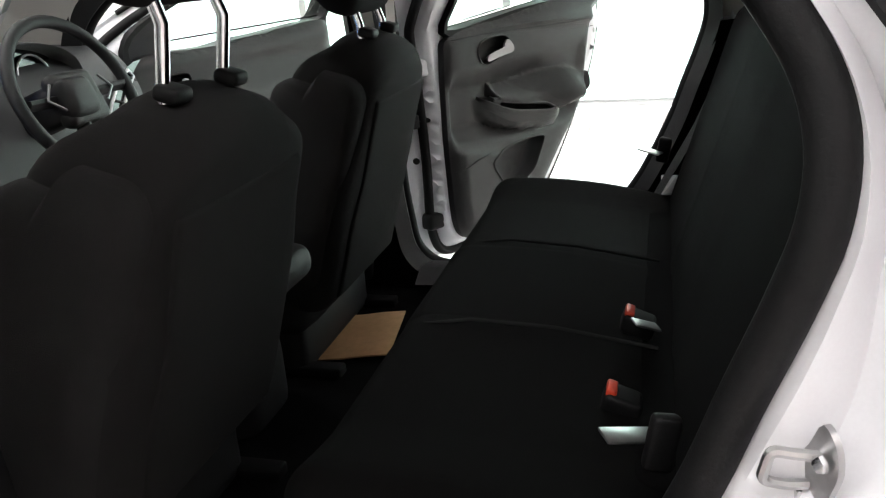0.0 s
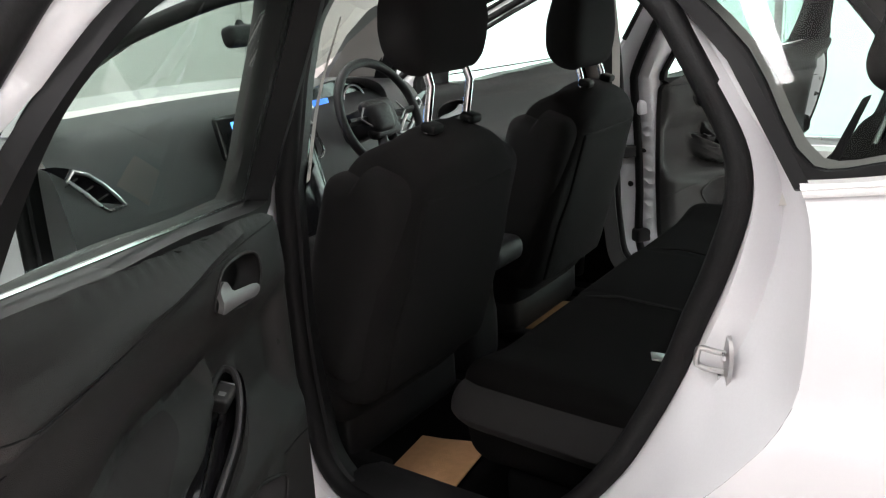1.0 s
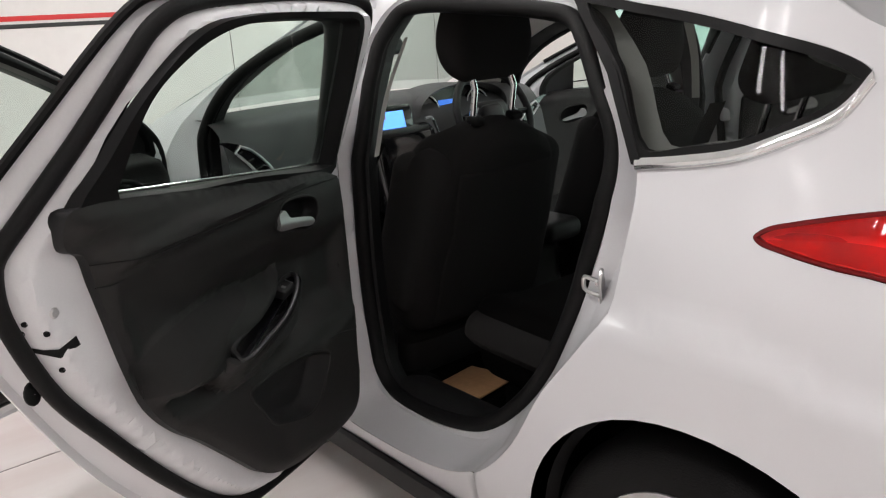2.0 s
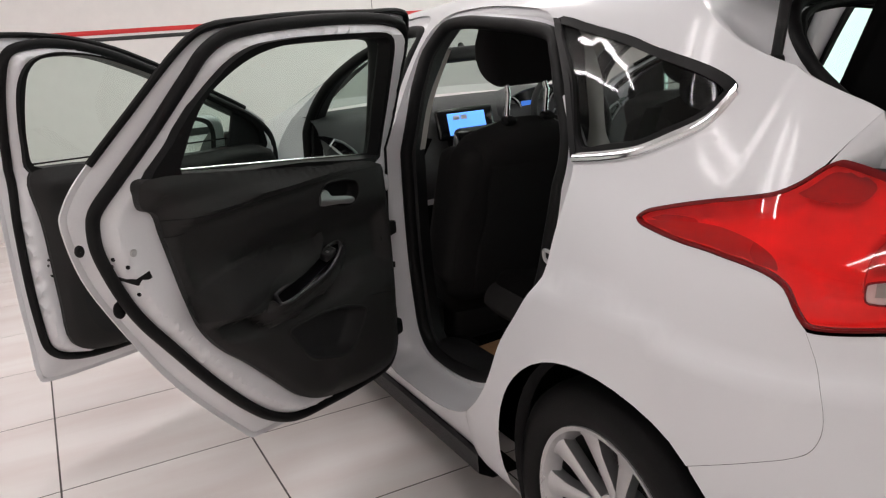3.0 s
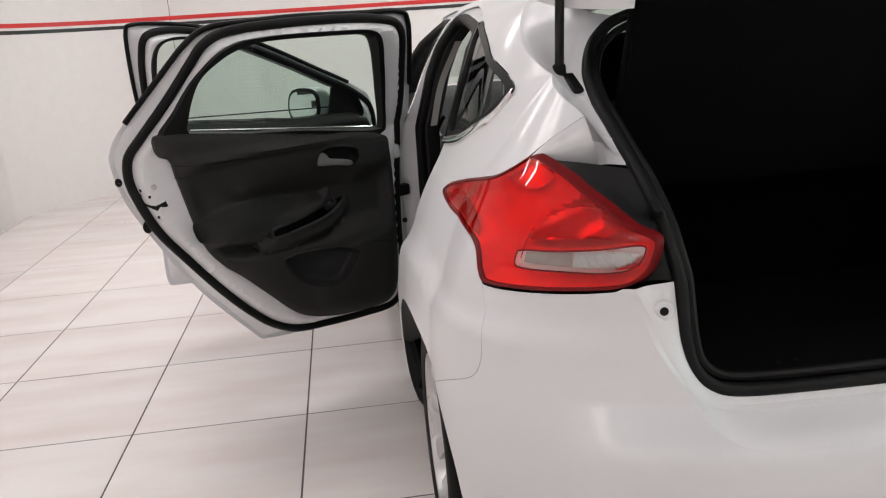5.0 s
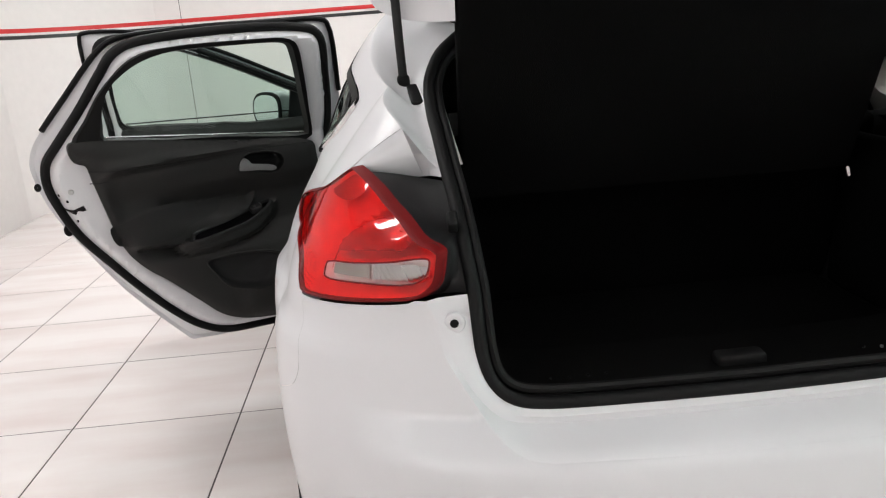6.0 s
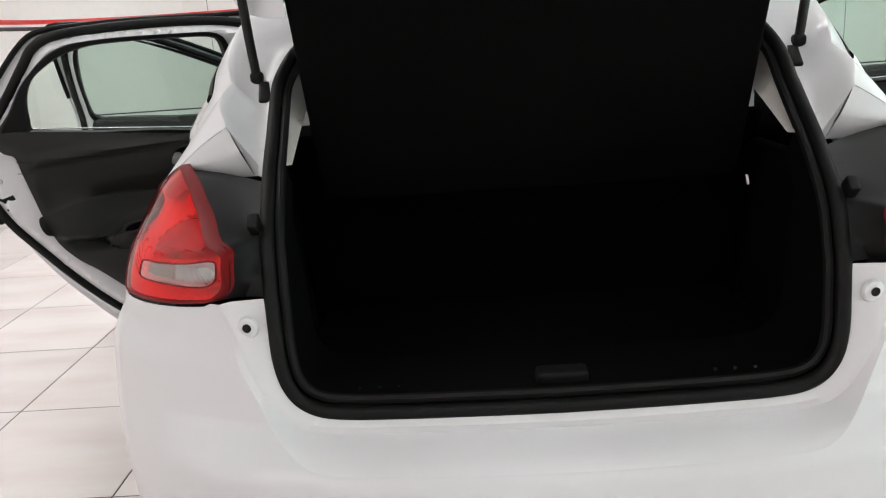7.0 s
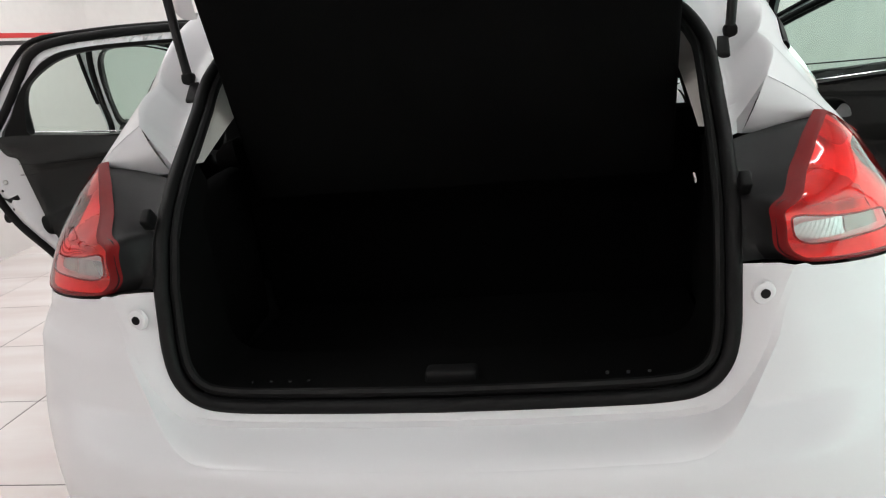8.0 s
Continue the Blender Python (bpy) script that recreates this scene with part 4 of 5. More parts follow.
# ---- wheels ----
def wheel(cx, mirror):
    ob = empty("wheel", car)
    tagged(ob, "silver alloy wheel with paired spokes and black tyre")
    m = pose(cx, -.76, .303, 90, 0, 0)
    part("tyre", lathe([(.205, -.085), (.235, -.095), (.275, -.095), (.296, -.080), (.303, -.055), (.303, .055), (.296, .080), (.285, .091), (.26, .096), (.232, .094), (.212, .086), (.205, .075)], m, 64), TYRE, ob, mirror=mirror)
    # Barrel and disc coloured dark to hold the shade behind the spokes.
    part("rim_barrel", lathe([(.05, -.078), (.188, -.075), (.188, .03), (.194, .056)], m, 64), WELL_SHADE, ob, mirror=mirror)
    part("rim", lathe([(.196, .050), (.200, .06), (.206, .082), (.214, .086), (.213, .09), (.203, .088), (.196, .074), (.188, .05)], m, 64), ALLOY, ob, mirror=mirror)
    part("brake_disc", lathe([(.03, .0), (.13, .0), (.13, -.02), (.03, -.02)], m, 32), WELL_SHADE, ob, mirror=mirror)
    part("hub", lathe([(.0005, .066), (.024, .066), (.028, .060), (.045, .056), (.062, .050), (.066, .03), (.066, -.02)], m, 32), ALLOY, ob, mirror=mirror)
    part("centre_cap", lathe([(.0005, .071), (.018, .070), (.023, .066)], m, 24), SATIN, ob, mirror=mirror)
    for i in range(5):
        for k in (-1, 1):
            q = 2 * math.pi * i / 5 + k * radians(13) + .3
            q2 = 2 * math.pi * i / 5 + k * radians(16.5) + .3
            bm = bmesh.new()
            rows = []
            for r, a, h, w in ((.050, q * .45 + (2 * math.pi * i / 5 + .3) * .55, .052, .013), (.10, q, .060, .0145), (.15, q2, .068, .018), (.185, q2, .074, .025), (.199, q2, .078, .036)):
                c, s = math.cos(a), math.sin(a)
                rows.append([m @ Vector((r * c - t * s, r * s + t * c, hh)) for t, hh in ((-w, h - .03), (-w, h - .004), (-w * .55, h), (w * .55, h), (w, h - .004), (w, h - .03))])
            part("spoke", loft(rows, True, bm), ALLOY, ob, mirror=mirror)
    for i in range(5):
        q = 2 * math.pi * i / 5 + .3 + math.pi / 5
        part("wheel_nut", disc(.008, .012, m @ pose(.043 * math.cos(q), .043 * math.sin(q), .058), 8), STEEL, ob, mirror=mirror)


for mirror in (False, True):
    wheel(HUB[0], mirror)
    wheel(HUBF[0], mirror)

# ---- doors ----
def door_frame(px, py, angle):
    c, s = math.cos(radians(angle)), math.sin(radians(angle))

    def place(a, n, z):
        """a along the door from its hinge, n towards the cabin; above the waist the door leans inwards."""
        n += .5 * max(0, z - .98)
        return Vector((px + a * c + n * s, py - a * s + n * c, z))
    return place


R_OUT = [(-0.14, 0.36), (-0.08, 0.325), (0, 0.302), (0.18, 0.296), (0.35, 0.303), (0.466, 0.312), (0.482, 0.315), (0.508, 0.343), (0.655, 0.522), (0.779, 0.73), (0.835, 0.844), (0.862, 0.95), (0.863, 0.985), (0.853, 1.023), (0.835, 1.057), (0.743, 1.174), (0.641, 1.295), (0.594, 1.324), (0.461, 1.337), (0.326, 1.343), (0.099, 1.343), (-0.038, 1.342), (-0.067, 1.328), (-0.122, 1.155), (-0.16, 0.95), (-0.14, 0.8)]
R_WIN = [(0.654, 1.041), (0.657, 1.075), (0.656, 1.115), (0.646, 1.16), (0.63, 1.191), (0.592, 1.224), (0.536, 1.255), (0.472, 1.273), (0.413, 1.279), (0.262, 1.281), (0.113, 1.278), (0.094, 1.271), (0.083, 1.25), (0.042, 1.105), (0.013, 0.972), (0.04, 0.972), (0.308, 1.005)]
R_TRIM = [(0, 0.945), (0.304, 0.991), (0.614, 1.033), (0.715, 1.044), (0.758, 1.039), (0.764, 1.012), (0.75, 0.98), (0.722, 0.965), (0.712, 0.92), (0.696, 0.848), (0.676, 0.76), (0.649, 0.679), (0.6, 0.615), (0.551, 0.572), (0.46, 0.48), (0.4, 0.42), (0.36, 0.395), (0.3, 0.375), (0.2, 0.362), (0.09, 0.36), (0.04, 0.37), (0.007, 0.406), (-0.01, 0.55), (-0.015, 0.75), (-0.01, 0.9)]
R_SEALTOP = [(0, 0.335), (0.12, 0.328), (0.25, 0.331), (0.38, 0.343), (0.454, 0.378), (0.515, 0.43), (0.605, 0.53), (0.7, 0.655), (0.77, 0.755), (0.813, 0.855), (0.83, 0.925), (0.821, 0.985), (0.784, 1.038), (0.716, 1.127), (0.645, 1.232), (0.615, 1.275), (0.58, 1.299), (0.538, 1.311), (0.377, 1.324), (0.169, 1.327), (0.047, 1.319), (-0.005, 1.306), (-0.031, 1.278), (-0.054, 1.174), (-0.077, 1.033), (-0.075, 0.94), (-0.06, 0.8), (-0.05, 0.6), (-0.05, 0.42), (-0.03, 0.36)]
R_BLACK = [(0.754, 1.033), (0.71, 1.102), (0.669, 1.17), (0.635, 1.21), (0.582, 1.258), (0.526, 1.283), (0.461, 1.291), (0.385, 1.295), (0.205, 1.295), (0.098, 1.29), (0.066, 1.269), (0.042, 1.194), (0.011, 1.054), (-0, 0.955), (0.302, 0.985), (0.611, 1.023)]
F_BLACK = [(0.93, 0.96), (0.955, 1.052), (0.967, 1.204), (0.956, 1.262), (0.93, 1.298), (0.875, 1.315), (0.784, 1.309), (0.639, 1.271), (0.45, 1.197), (0.252, 1.103), (0.093, 1.027), (0.045, 0.96), (0.05, 0.9), (0.5, 0.93)]
F_OUT = [(-0.06, 0.36), (-0.03, 0.29), (0.1, 0.268), (0.5, 0.257), (0.767, 0.255), (0.97, 0.262), (1, 0.272), (1.004, 0.42), (1.004, 0.7), (1.006, 0.92), (1.007, 0.985), (1.03, 1.173), (1.037, 1.358), (1.026, 1.368), (0.862, 1.365), (0.686, 1.331), (0.481, 1.255), (0.264, 1.153), (0.038, 1.042), (-0.04, 0.98), (-0.06, 0.8)]
F_WIN = [(0.916, 0.985), (0.94, 1.052), (0.947, 1.133), (0.945, 1.217), (0.937, 1.265), (0.913, 1.294), (0.853, 1.303), (0.757, 1.296), (0.636, 1.258), (0.445, 1.178), (0.247, 1.083), (0.109, 1.011), (0.07, 0.96), (0.08, 0.915), (0.5, 0.95)]
F_TRIM = [(0.03, 0.9), (0.4, 0.935), (0.88, 0.975), (0.93, 0.97), (0.945, 0.93), (0.93, 0.8), (0.925, 0.55), (0.915, 0.4), (0.85, 0.355), (0.5, 0.345), (0.12, 0.345), (0.05, 0.4), (0.02, 0.6)]
F_SEAL = [(-0.02, 0.42), (0.02, 0.36), (0.2, 0.33), (0.6, 0.325), (0.88, 0.335), (0.965, 0.38), (0.985, 0.5), (0.985, 0.8), (0.975, 0.95), (0.989, 1.103), (0.992, 1.25), (0.974, 1.321), (0.906, 1.34), (0.801, 1.333), (0.662, 1.296), (0.452, 1.207), (0.254, 1.113), (0.072, 1.022), (-0.01, 0.95), (-0.02, 0.75)]


R_ANGLE = 62.5


def build_door(name, frame_of, out, win, black, trim, sealing, mirror, front):
    door = empty(name, car)
    tagged(door, "open white front door with dark grey trim" if front else "open white rear door with charcoal plastic trim")
    D = frame_of
    out_s, win_s, trim_s, seal_s = spline(out, 4), spline(win, 4), spline(trim, 4), spline(sealing, 5)

    def face(a, z):
        """Depth of the outer skin behind the trim face."""
        return -.115 - .028 * math.sin(min(1, max(0, (z - .28) / .72)) * math.pi) + .10 * max(0, z - 1.0) * .3

    def flare(loop, d):
        """The rear window's opening widens outwards at the hinge side."""
        return [Vector((p.x - (0 if front else d) * min(1, max(0, (.12 - p.x) / .12)), p.y)) for p in loop]

    part("outer_skin", patch(out_s, lambda a, z: D(a, face(a, z), z), [flare(inset(win_s, -.012), .10)], .06), PAINT, door, mirror=mirror)
    # folded edge and pressed inner shell up to the trim and the window surround
    edge_in = inset(out_s, .012)
    part("edge_flange", loft([[D(p.x, face(p.x, p.y), p.y) for p in out_s], [D(p.x, face(p.x, p.y) + .008, p.y) for p in inset(out_s, -.001)], [D(p.x, face(p.x, p.y) + .010, p.y) for p in edge_in]], True), JAMB, door, mirror=mirror)
    o, q = star(edge_in), star(inset(seal_s, .010))
    rows = [[D(a.x, face(a.x, a.y) + .010, a.y) for a in o], [D(*(a.lerp(b, .45).x, -.078, a.lerp(b, .45).y)) for a, b in zip(o, q)], [D(b.x, -.060, b.y) for b in q]]
    part("shut_face", loft(rows, True), JAMB, door, mirror=mirror)
    hole = [p for p in inset(spline(black, 4), .006)]
    trim_in = inset(trim_s, .03)
    shell = patch(inset(seal_s, .010), lambda a, z: D(a, -.060 + shell_rise(a, z, seal_s) - (.08 if within((a, z), trim_in) else 0), z), [hole], .011)
    part("inner_shell", shell, JAMB, door, mirror=mirror)
    part("door_seal", tube([D(p.x, -.056, p.y) for p in inset(seal_s, -.002)], .0140, True, 10), RUBBER, door, "black rubber door seal", mirror)
    # window: black surround, glass, bright waist strip
    bo, wi = star(spline(black, 4), 128), star(win_s, 128)
    rows = [[D(p.x, -.020, p.y) for p in bo], [D(p.lerp(q, .12).x, .001, p.lerp(q, .12).y) for p, q in zip(bo, wi)], [D(p.lerp(q, .85).x, .001, p.lerp(q, .85).y) for p, q in zip(bo, wi)], [D(q.x, -.035, q.y) for q in wi]]
    part("window_surround", loft(rows, True), SURROUND, door, mirror=mirror)
    pane = part("window_glass", patch(inset(win_s, -.010), lambda a, z: D(a, -.040, z), (), .15), GLASS, door, "green-tinted window glass", mirror)
    pane.visible_shadow = False
    lean_n = (D(0, 1, 0) - D(0, 0, 0))
    lean_n = Vector((lean_n.x, -lean_n.y if mirror else lean_n.y, -.36)).normalized()
    if pane.data.polygons[0].normal.dot(lean_n) < 0:
        lean_n = -lean_n
    pane.data.normals_split_custom_set_from_vertices([lean_n] * len(pane.data.vertices))
    reveal = inset(win_s, -.007)
    part("window_reveal", loft([[D(p.x, -.038, p.y) for p in reveal], [D(p.x, -.062, p.y) for p in flare(inset(win_s, -.004), .012)], [D(p.x, -.085, p.y) for p in flare(inset(win_s, -.002), .05)], [D(p.x, face(p.x, p.y) - .003, p.y) for p in flare(inset(win_s, -.010), .10)]], True), SURROUND, door, mirror=mirror)
    wa = [p for p in win if p[1] < (1.045 if not front else .99)]
    a0, a1 = min(wa), max(wa)
    part("waist_strip", tube([D(a0[0], -.030, a0[1] + .004), D(a1[0], -.030, a1[1] + .004)], .0028), SURROUND if front else CHROME, door, mirror=mirror)
    # outer black weather strip along the window frame
    top = [p for p in out_s if p.y > 1.06]
    k0 = max(range(len(top)), key=lambda i: (top[i] - top[i - 1]).length)
    top = top[k0:] + top[:k0]
    part("frame_moulding", tube([D(p.x, face(p.x, p.y) + .012, p.y) for p in top], .0085), SURROUND, door, mirror=mirror)

    # trim panel with armrest swell and pocket
    arm_top = [(.715, .772), (.65, .782), (.57, .803), (.46, .805), (.36, .798), (.30, .792), (.245, .790)]
    arm_low = [(.228, .783), (.236, .765), (.272, .742), (.30, .725), (.36, .700), (.40, .688), (.46, .680), (.53, .690), (.60, .700), (.71, .700)]
    pod_loop = [Vector(p) for p in spline([(.455, .036, .689), (.452, .024, .697), (.444, .010, .704), (.34, -.012, .722), (.25, -.032, .742), (.190, -.043, .757), (.166, -.040, .761), (.166, -.028, .758), (.190, -.010, .744), (.26, .012, .713), (.36, .028, .695), (.435, .038, .686)], 5)]
    pod_far = np.array([(p.x, p.z) for p in pod_loop])
    pod_az = [Vector((p.x, p.z)) for p in pod_loop]
    top_s, low_s = spline(arm_top, 8, False), spline(arm_low, 8, False)
    arm_s = top_s + low_s
    top_far, low_far = np.array([p[:] for p in top_s]), np.array([p[:] for p in low_s])
    trim_far = np.array([p[:] for p in spline(trim, 24)])

    def ease(x):
        x = min(1, max(0, x))
        return x * x * (3 - 2 * x)

    def relief(a, z):
        dist = float(np.sqrt(((trim_far - (a, z)) ** 2).sum(1)).min())
        if not front:
            d_top = float(np.sqrt(((top_far - (a, z)) ** 2).sum(1)).min())
            d_low = float(np.sqrt(((low_far - (a, z)) ** 2).sum(1)).min())
            n = .056 * math.sin(min(1, d_top / .085) * math.pi / 2)
            if not within((a, z), arm_s):
                n *= (1 - ease(d_low / .022)) if d_low < d_top else 0
            roll = z - .957 + .06 * a
            n += .028 * ease(roll / .03) * (1 - .6 * ease((roll - .02) / .07))
            n -= .022 * ease((.925 - z) / .09) * ease((a - .10) / .16) * ease((z - .62) / .05)
            n -= .048 * ease((.87 - z) / .09) * ease((.60 - a) / .2) * ease((z - .63) / .07)
            n += .010 * ease((.60 - .22 * a - z + .05) / .02) * ease((.34 - a) / .06)
            gap = np.sqrt(((pod_far - (a, z)) ** 2).sum(1))
            d_pod, n_pod = float(gap.min()), pod_loop[int(gap.argmin())].y
            if z < .756 - .228 * (a - .178):
                n = max(n, n_pod - .003 - .55 * d_pod - 2.0 * max(0, d_pod - .05))
                n += (min(n, n_pod - .006) - n) * (1 - ease((d_pod - .004) / .02))
            else:
                n += (min(n, n_pod - .004) - n) * (1 - ease((d_pod - .006) / .03))
        else:
            n = .05 * math.exp(-((z - .68) / .055) ** 2) * ease((a - .18) / .12) * ease((.93 - a) / .1) + .018 * ease((z - .86) / .06)
        return (n + .006) * ease(dist / .05) + .010 * ease(dist / .018)

    if front:
        hs = [(.26, .86), (.20, .865), (.14, .845), (.125, .81), (.15, .785), (.21, .79), (.265, .82)]
        lever = [(.262, .815), (.260, .833), (.251, .845), (.236, .846), (.224, .834), (.208, .824), (.15, .808), (.138, .801), (.152, .796), (.20, .803)]
    else:
        hs = [(.243, .934), (.201, .938), (.150, .932), (.123, .920), (.115, .896), (.132, .870), (.165, .860), (.22, .872), (.264, .889), (.262, .915)]
        lever = [(.270, .889), (.268, .904), (.258, .919), (.246, .922), (.236, .914), (.230, .902), (.216, .898), (.156, .886), (.146, .879), (.156, .873), (.20, .880), (.240, .884)]
    hs_s = spline(hs, 6)
    pocket_s = spline([(.419, .604), (.394, .555), (.368, .517), (.345, .500), (.30, .486), (.246, .476), (.209, .488), (.175, .53), (.15, .575), (.20, .60), (.286, .612), (.363, .614)], 4)
    tr = part("trim_panel", patch(trim_s, lambda a, z: D(a, relief(a, z), z), [hs_s] if front else [hs_s, pocket_s, pod_az], .0125 if front else .0095), TRIM, door, "charcoal grained plastic door trim", mirror)
    part("trim_edge", loft([[D(p.x, .0, p.y) for p in trim_s], [D(p.x, -.055, p.y) for p in inset(trim_s, -.002)]], True), TRIM2, door, mirror=mirror)

    def sunk(poly, depth, wide):
        """A recess: rings that step inwards and down, closed by a bottom."""
        rings = []
        for d, h in ((0, 0), (.15, .35), (.4, .75), (.7, .95), (1, 1)):
            rings.append([D(p.x, relief(q.x, q.y) - depth * h, p.y) for p, q in zip(inset(poly, wide * d) if d else poly, poly)])
        bm = loft(rings, True)
        centre = sum(rings[-1], Vector((0, 0, 0))) / len(poly)
        mid = bm.verts.new(centre)
        last = list(bm.verts)[-len(poly) - 1:-1]
        for k in range(len(last)):
            bm.faces.new((last[k - 1], last[k], mid))
        bmesh.ops.recalc_face_normals(bm, faces=bm.faces[:])
        return bm

    cup = part("handle_cup", sunk(hs_s, .030, .016), SURROUND, tr, mirror=mirror)
    part("cup_rim", tube([D(p.x, relief(p.x, p.y) + .001, p.y) for p in hs_s], .0025, True, 6), TRIM, tr, mirror=mirror)
    ba, bz = lever[3]
    lv = patch(spline(lever, 4), lambda a, z: D(a, relief(ba, bz) - .002 + .005 * math.exp(-((z - .888 - .15 * (a - .2)) / .010) ** 2), z), (), .006, .007)
    part("door_handle", lv, SILVER, door, "satin silver door handle", mirror)

    def shell_n(a, z):
        return -.060 + shell_rise(a, z, seal_s)

    def dot(a, z, r, mat, n=None, name="grommet", tall=1.0):
        flat_m = Matrix(((*D(1, 0, 0) - D(0, 0, 0), 0), (0, 0, 1, 0), (*D(0, 1, 0) - D(0, 0, 0), 0), (0, 0, 0, 1))).transposed()
        bm = lathe([(.0005, .003), (r * .7, .003), (r, 0), (r, -.004)], Matrix.Translation(D(a, shell_n(a, z) if n is None else n, z)) @ flat_m @ Matrix.Diagonal((1, tall, 1, 1)), 14)
        part(name, bm, mat, door, mirror=mirror)

    if not front:
        # pull handle with window switch
        c0, c1 = Vector((.178, -.034, .756)), Vector((.450, .026, .694))
        axis = (c1 - c0).normalized()
        up_n = Vector((.12, .28, .95))
        cores = [c0 + axis * min((c1 - c0).length - .012, max(.012, (p - c0).dot(axis))) for p in pod_loop]

        def ring(k, d):
            return [D(*(c + (p - c) * k - up_n * d)) for p, c in zip(pod_loop, cores)]

        well = loft([ring(1, 0), ring(.93, .008), ring(.88, .026), ring(.55, .034), ring(.05, .035)], True)
        part("pull_handle", well, GLOSSBLACK, door, "gloss black pull recess", mirror)
        part("pull_rim", tube(ring(1, 0), .0055, True, 8), BEZEL, door, "satin charcoal pull bezel", mirror)
        part("pull_pod", loft([ring(1.05, -.002), ring(1.22, .002), ring(1.38, .010), ring(1.5, .022)], True), TRIM, door, "charcoal armrest pod round the pull", mirror)
        SWM = Matrix.Translation(D(.222, -.021, .7425)) @ pose(0, 0, 0, 0, 0, -R_ANGLE) @ pose(0, 0, 0, -17, 12, 0)
        sw = part("window_switch", rbox((.042, .026, .022), .006, SWM, 3, 2, lambda p: p + Vector((0, 0, .004 * (p.x / .02) ** 2 * (p.z > 0)))), TRIM2, door, "black window switch", mirror)
        part("switch_mark", rbox((.009, .010, .001), .0004, SWM @ pose(.003, 0, .0112), 1, 0), SILVER, sw, mirror=mirror)
        part("switch_edge", rbox((.002, .020, .002), .0005, SWM @ pose(-.018, 0, .0135), 1, 0), SATIN, sw, mirror=mirror)
        part("seam", tube([D(p[0], relief(p[0], p[1]) + .0005, p[1]) for p in spline([(.722, .915), (.700, .912), (.672, .914)], 6, False)], .0012, seg=6), RUBBER, door, mirror=mirror)
        pad = [(.690, .768), (.65, .777), (.57, .797), (.46, .799), (.37, .793), (.335, .786), (.345, .768), (.40, .748), (.45, .735), (.485, .712), (.53, .705), (.60, .708), (.675, .712)]
        part("armrest_pad", patch(spline(pad, 5), lambda a, z: D(a, relief(a, z) + .0022, z), (), .0095), INSERT, door, "padded charcoal armrest", mirror)
        part("pocket", sunk(pocket_s, .045, .025), TRIM2, door, "deep black door pocket", mirror)
        part("pocket_lip", tube([D(p.x, relief(p.x, p.y) + .001, p.y) for p in pocket_s], .003, True, 6), TRIM, door, mirror=mirror)
        part("seam", tube([D(p[0], relief(p[0], p[1]) + .0005, p[1]) for p in spline([(.0, .58), (.10, .603), (.14, .606)], 5, False)], .0015, seg=6), RUBBER, door, mirror=mirror)
        part("seam", tube([D(p[0], relief(p[0], p[1]) + .0005, p[1]) for p in spline([(.0, .944), (.16, .948), (.40, .944), (.60, .944), (.72, .95)], 6, False)], .0012, seg=6), RUBBER, door, mirror=mirror)
        lat = [(.803, .850), (.790, .842), (.778, .840), (.748, .850), (.743, .834), (.775, .824), (.800, .841)]
        part("latch", patch([Vector(p) for p in lat], lambda a, z: D(a, shell_n(a, z) + .002, z), (), .02), RUBBER, door, mirror=mirror)
        dot(.775, .895, .0085, STEEL, name="bolt")
        for a, z in ((.807, .888), (.808, .873), (.789, .868), (.770, .803)):
            dot(a, z, .0038, RUBBER, name="hole", tall=1.3)
        dot(.857, .915, .010, RUBBER, -.072, tall=1.25)
        dot(.798, .772, .014, RUBBER, -.070, tall=1.35)
    else:
        # door mirror on its black corner plate
        MM = Matrix.Translation(D(.275, -.150, .978)) @ pose(0, 0, 0, 0, 0, -42)
        h = part("mirror_housing", rbox((.10, .20, .155), .048, MM @ pose(-.048, 0, 0), 5, 2), PAINT, door, "white door mirror housing", mirror)
        part("mirror_frame", patch(spline([(-.092, -.060), (.075, -.072), (.095, -.03), (.092, .045), (.06, .070), (-.06, .068), (-.095, .03)], 5), lambda a, z: MM @ Vector((.003, a, z)), (), .03, .008), TRIM2, h, mirror=mirror)
        part("mirror_glass", patch(spline([(-.080, -.050), (.065, -.060), (.083, -.025), (.080, .038), (.05, .058), (-.052, .056), (-.083, .024)], 5), lambda a, z: MM @ Vector((.008, a, z)), (), .03), MIRROR, h, "mirror glass", mirror)
        part("mirror_foot", rbox((.05, .14, .05), .015, Matrix.Translation(D(.13, -.10, .955)) @ pose(0, 0, 0, 0, 0, -68), 3, 1), TRIM2, door, mirror=mirror)
        sail = [(.06, .90), (.06, .985), (.12, 1.03), (.20, 1.075), (.215, .92)]
        part("corner_plate", patch([Vector(q) for q in sail], lambda a, z: D(a, -.028, z), (), .05, .01), TRIM2, door, "black plastic mirror corner plate", mirror)
        sp = [(.60, .40), (.80, .40), (.85, .47), (.85, .56), (.70, .55), (.58, .48)]
        part("speaker_grille", patch(spline(sp, 5), lambda a, z: D(a, relief(a, z) + .006, z), (), .03), TRIM2, door, mirror=mirror)
        lat = [(.936, .637), (.915, .631), (.887, .636), (.886, .618), (.92, .621), (.934, .629)]
        part("latch", patch([Vector(q) for q in lat], lambda a, z: D(a, shell_n(a, z) + .002, z), (), .02), RUBBER, door, mirror=mirror)
        part("clip", patch([Vector(q) for q in ((.928, .870), (.911, .871), (.904, .805), (.92, .806))], lambda a, z: D(a, shell_n(a, z) + .004, z), (), .02, .004), TRIM2, door, mirror=mirror)
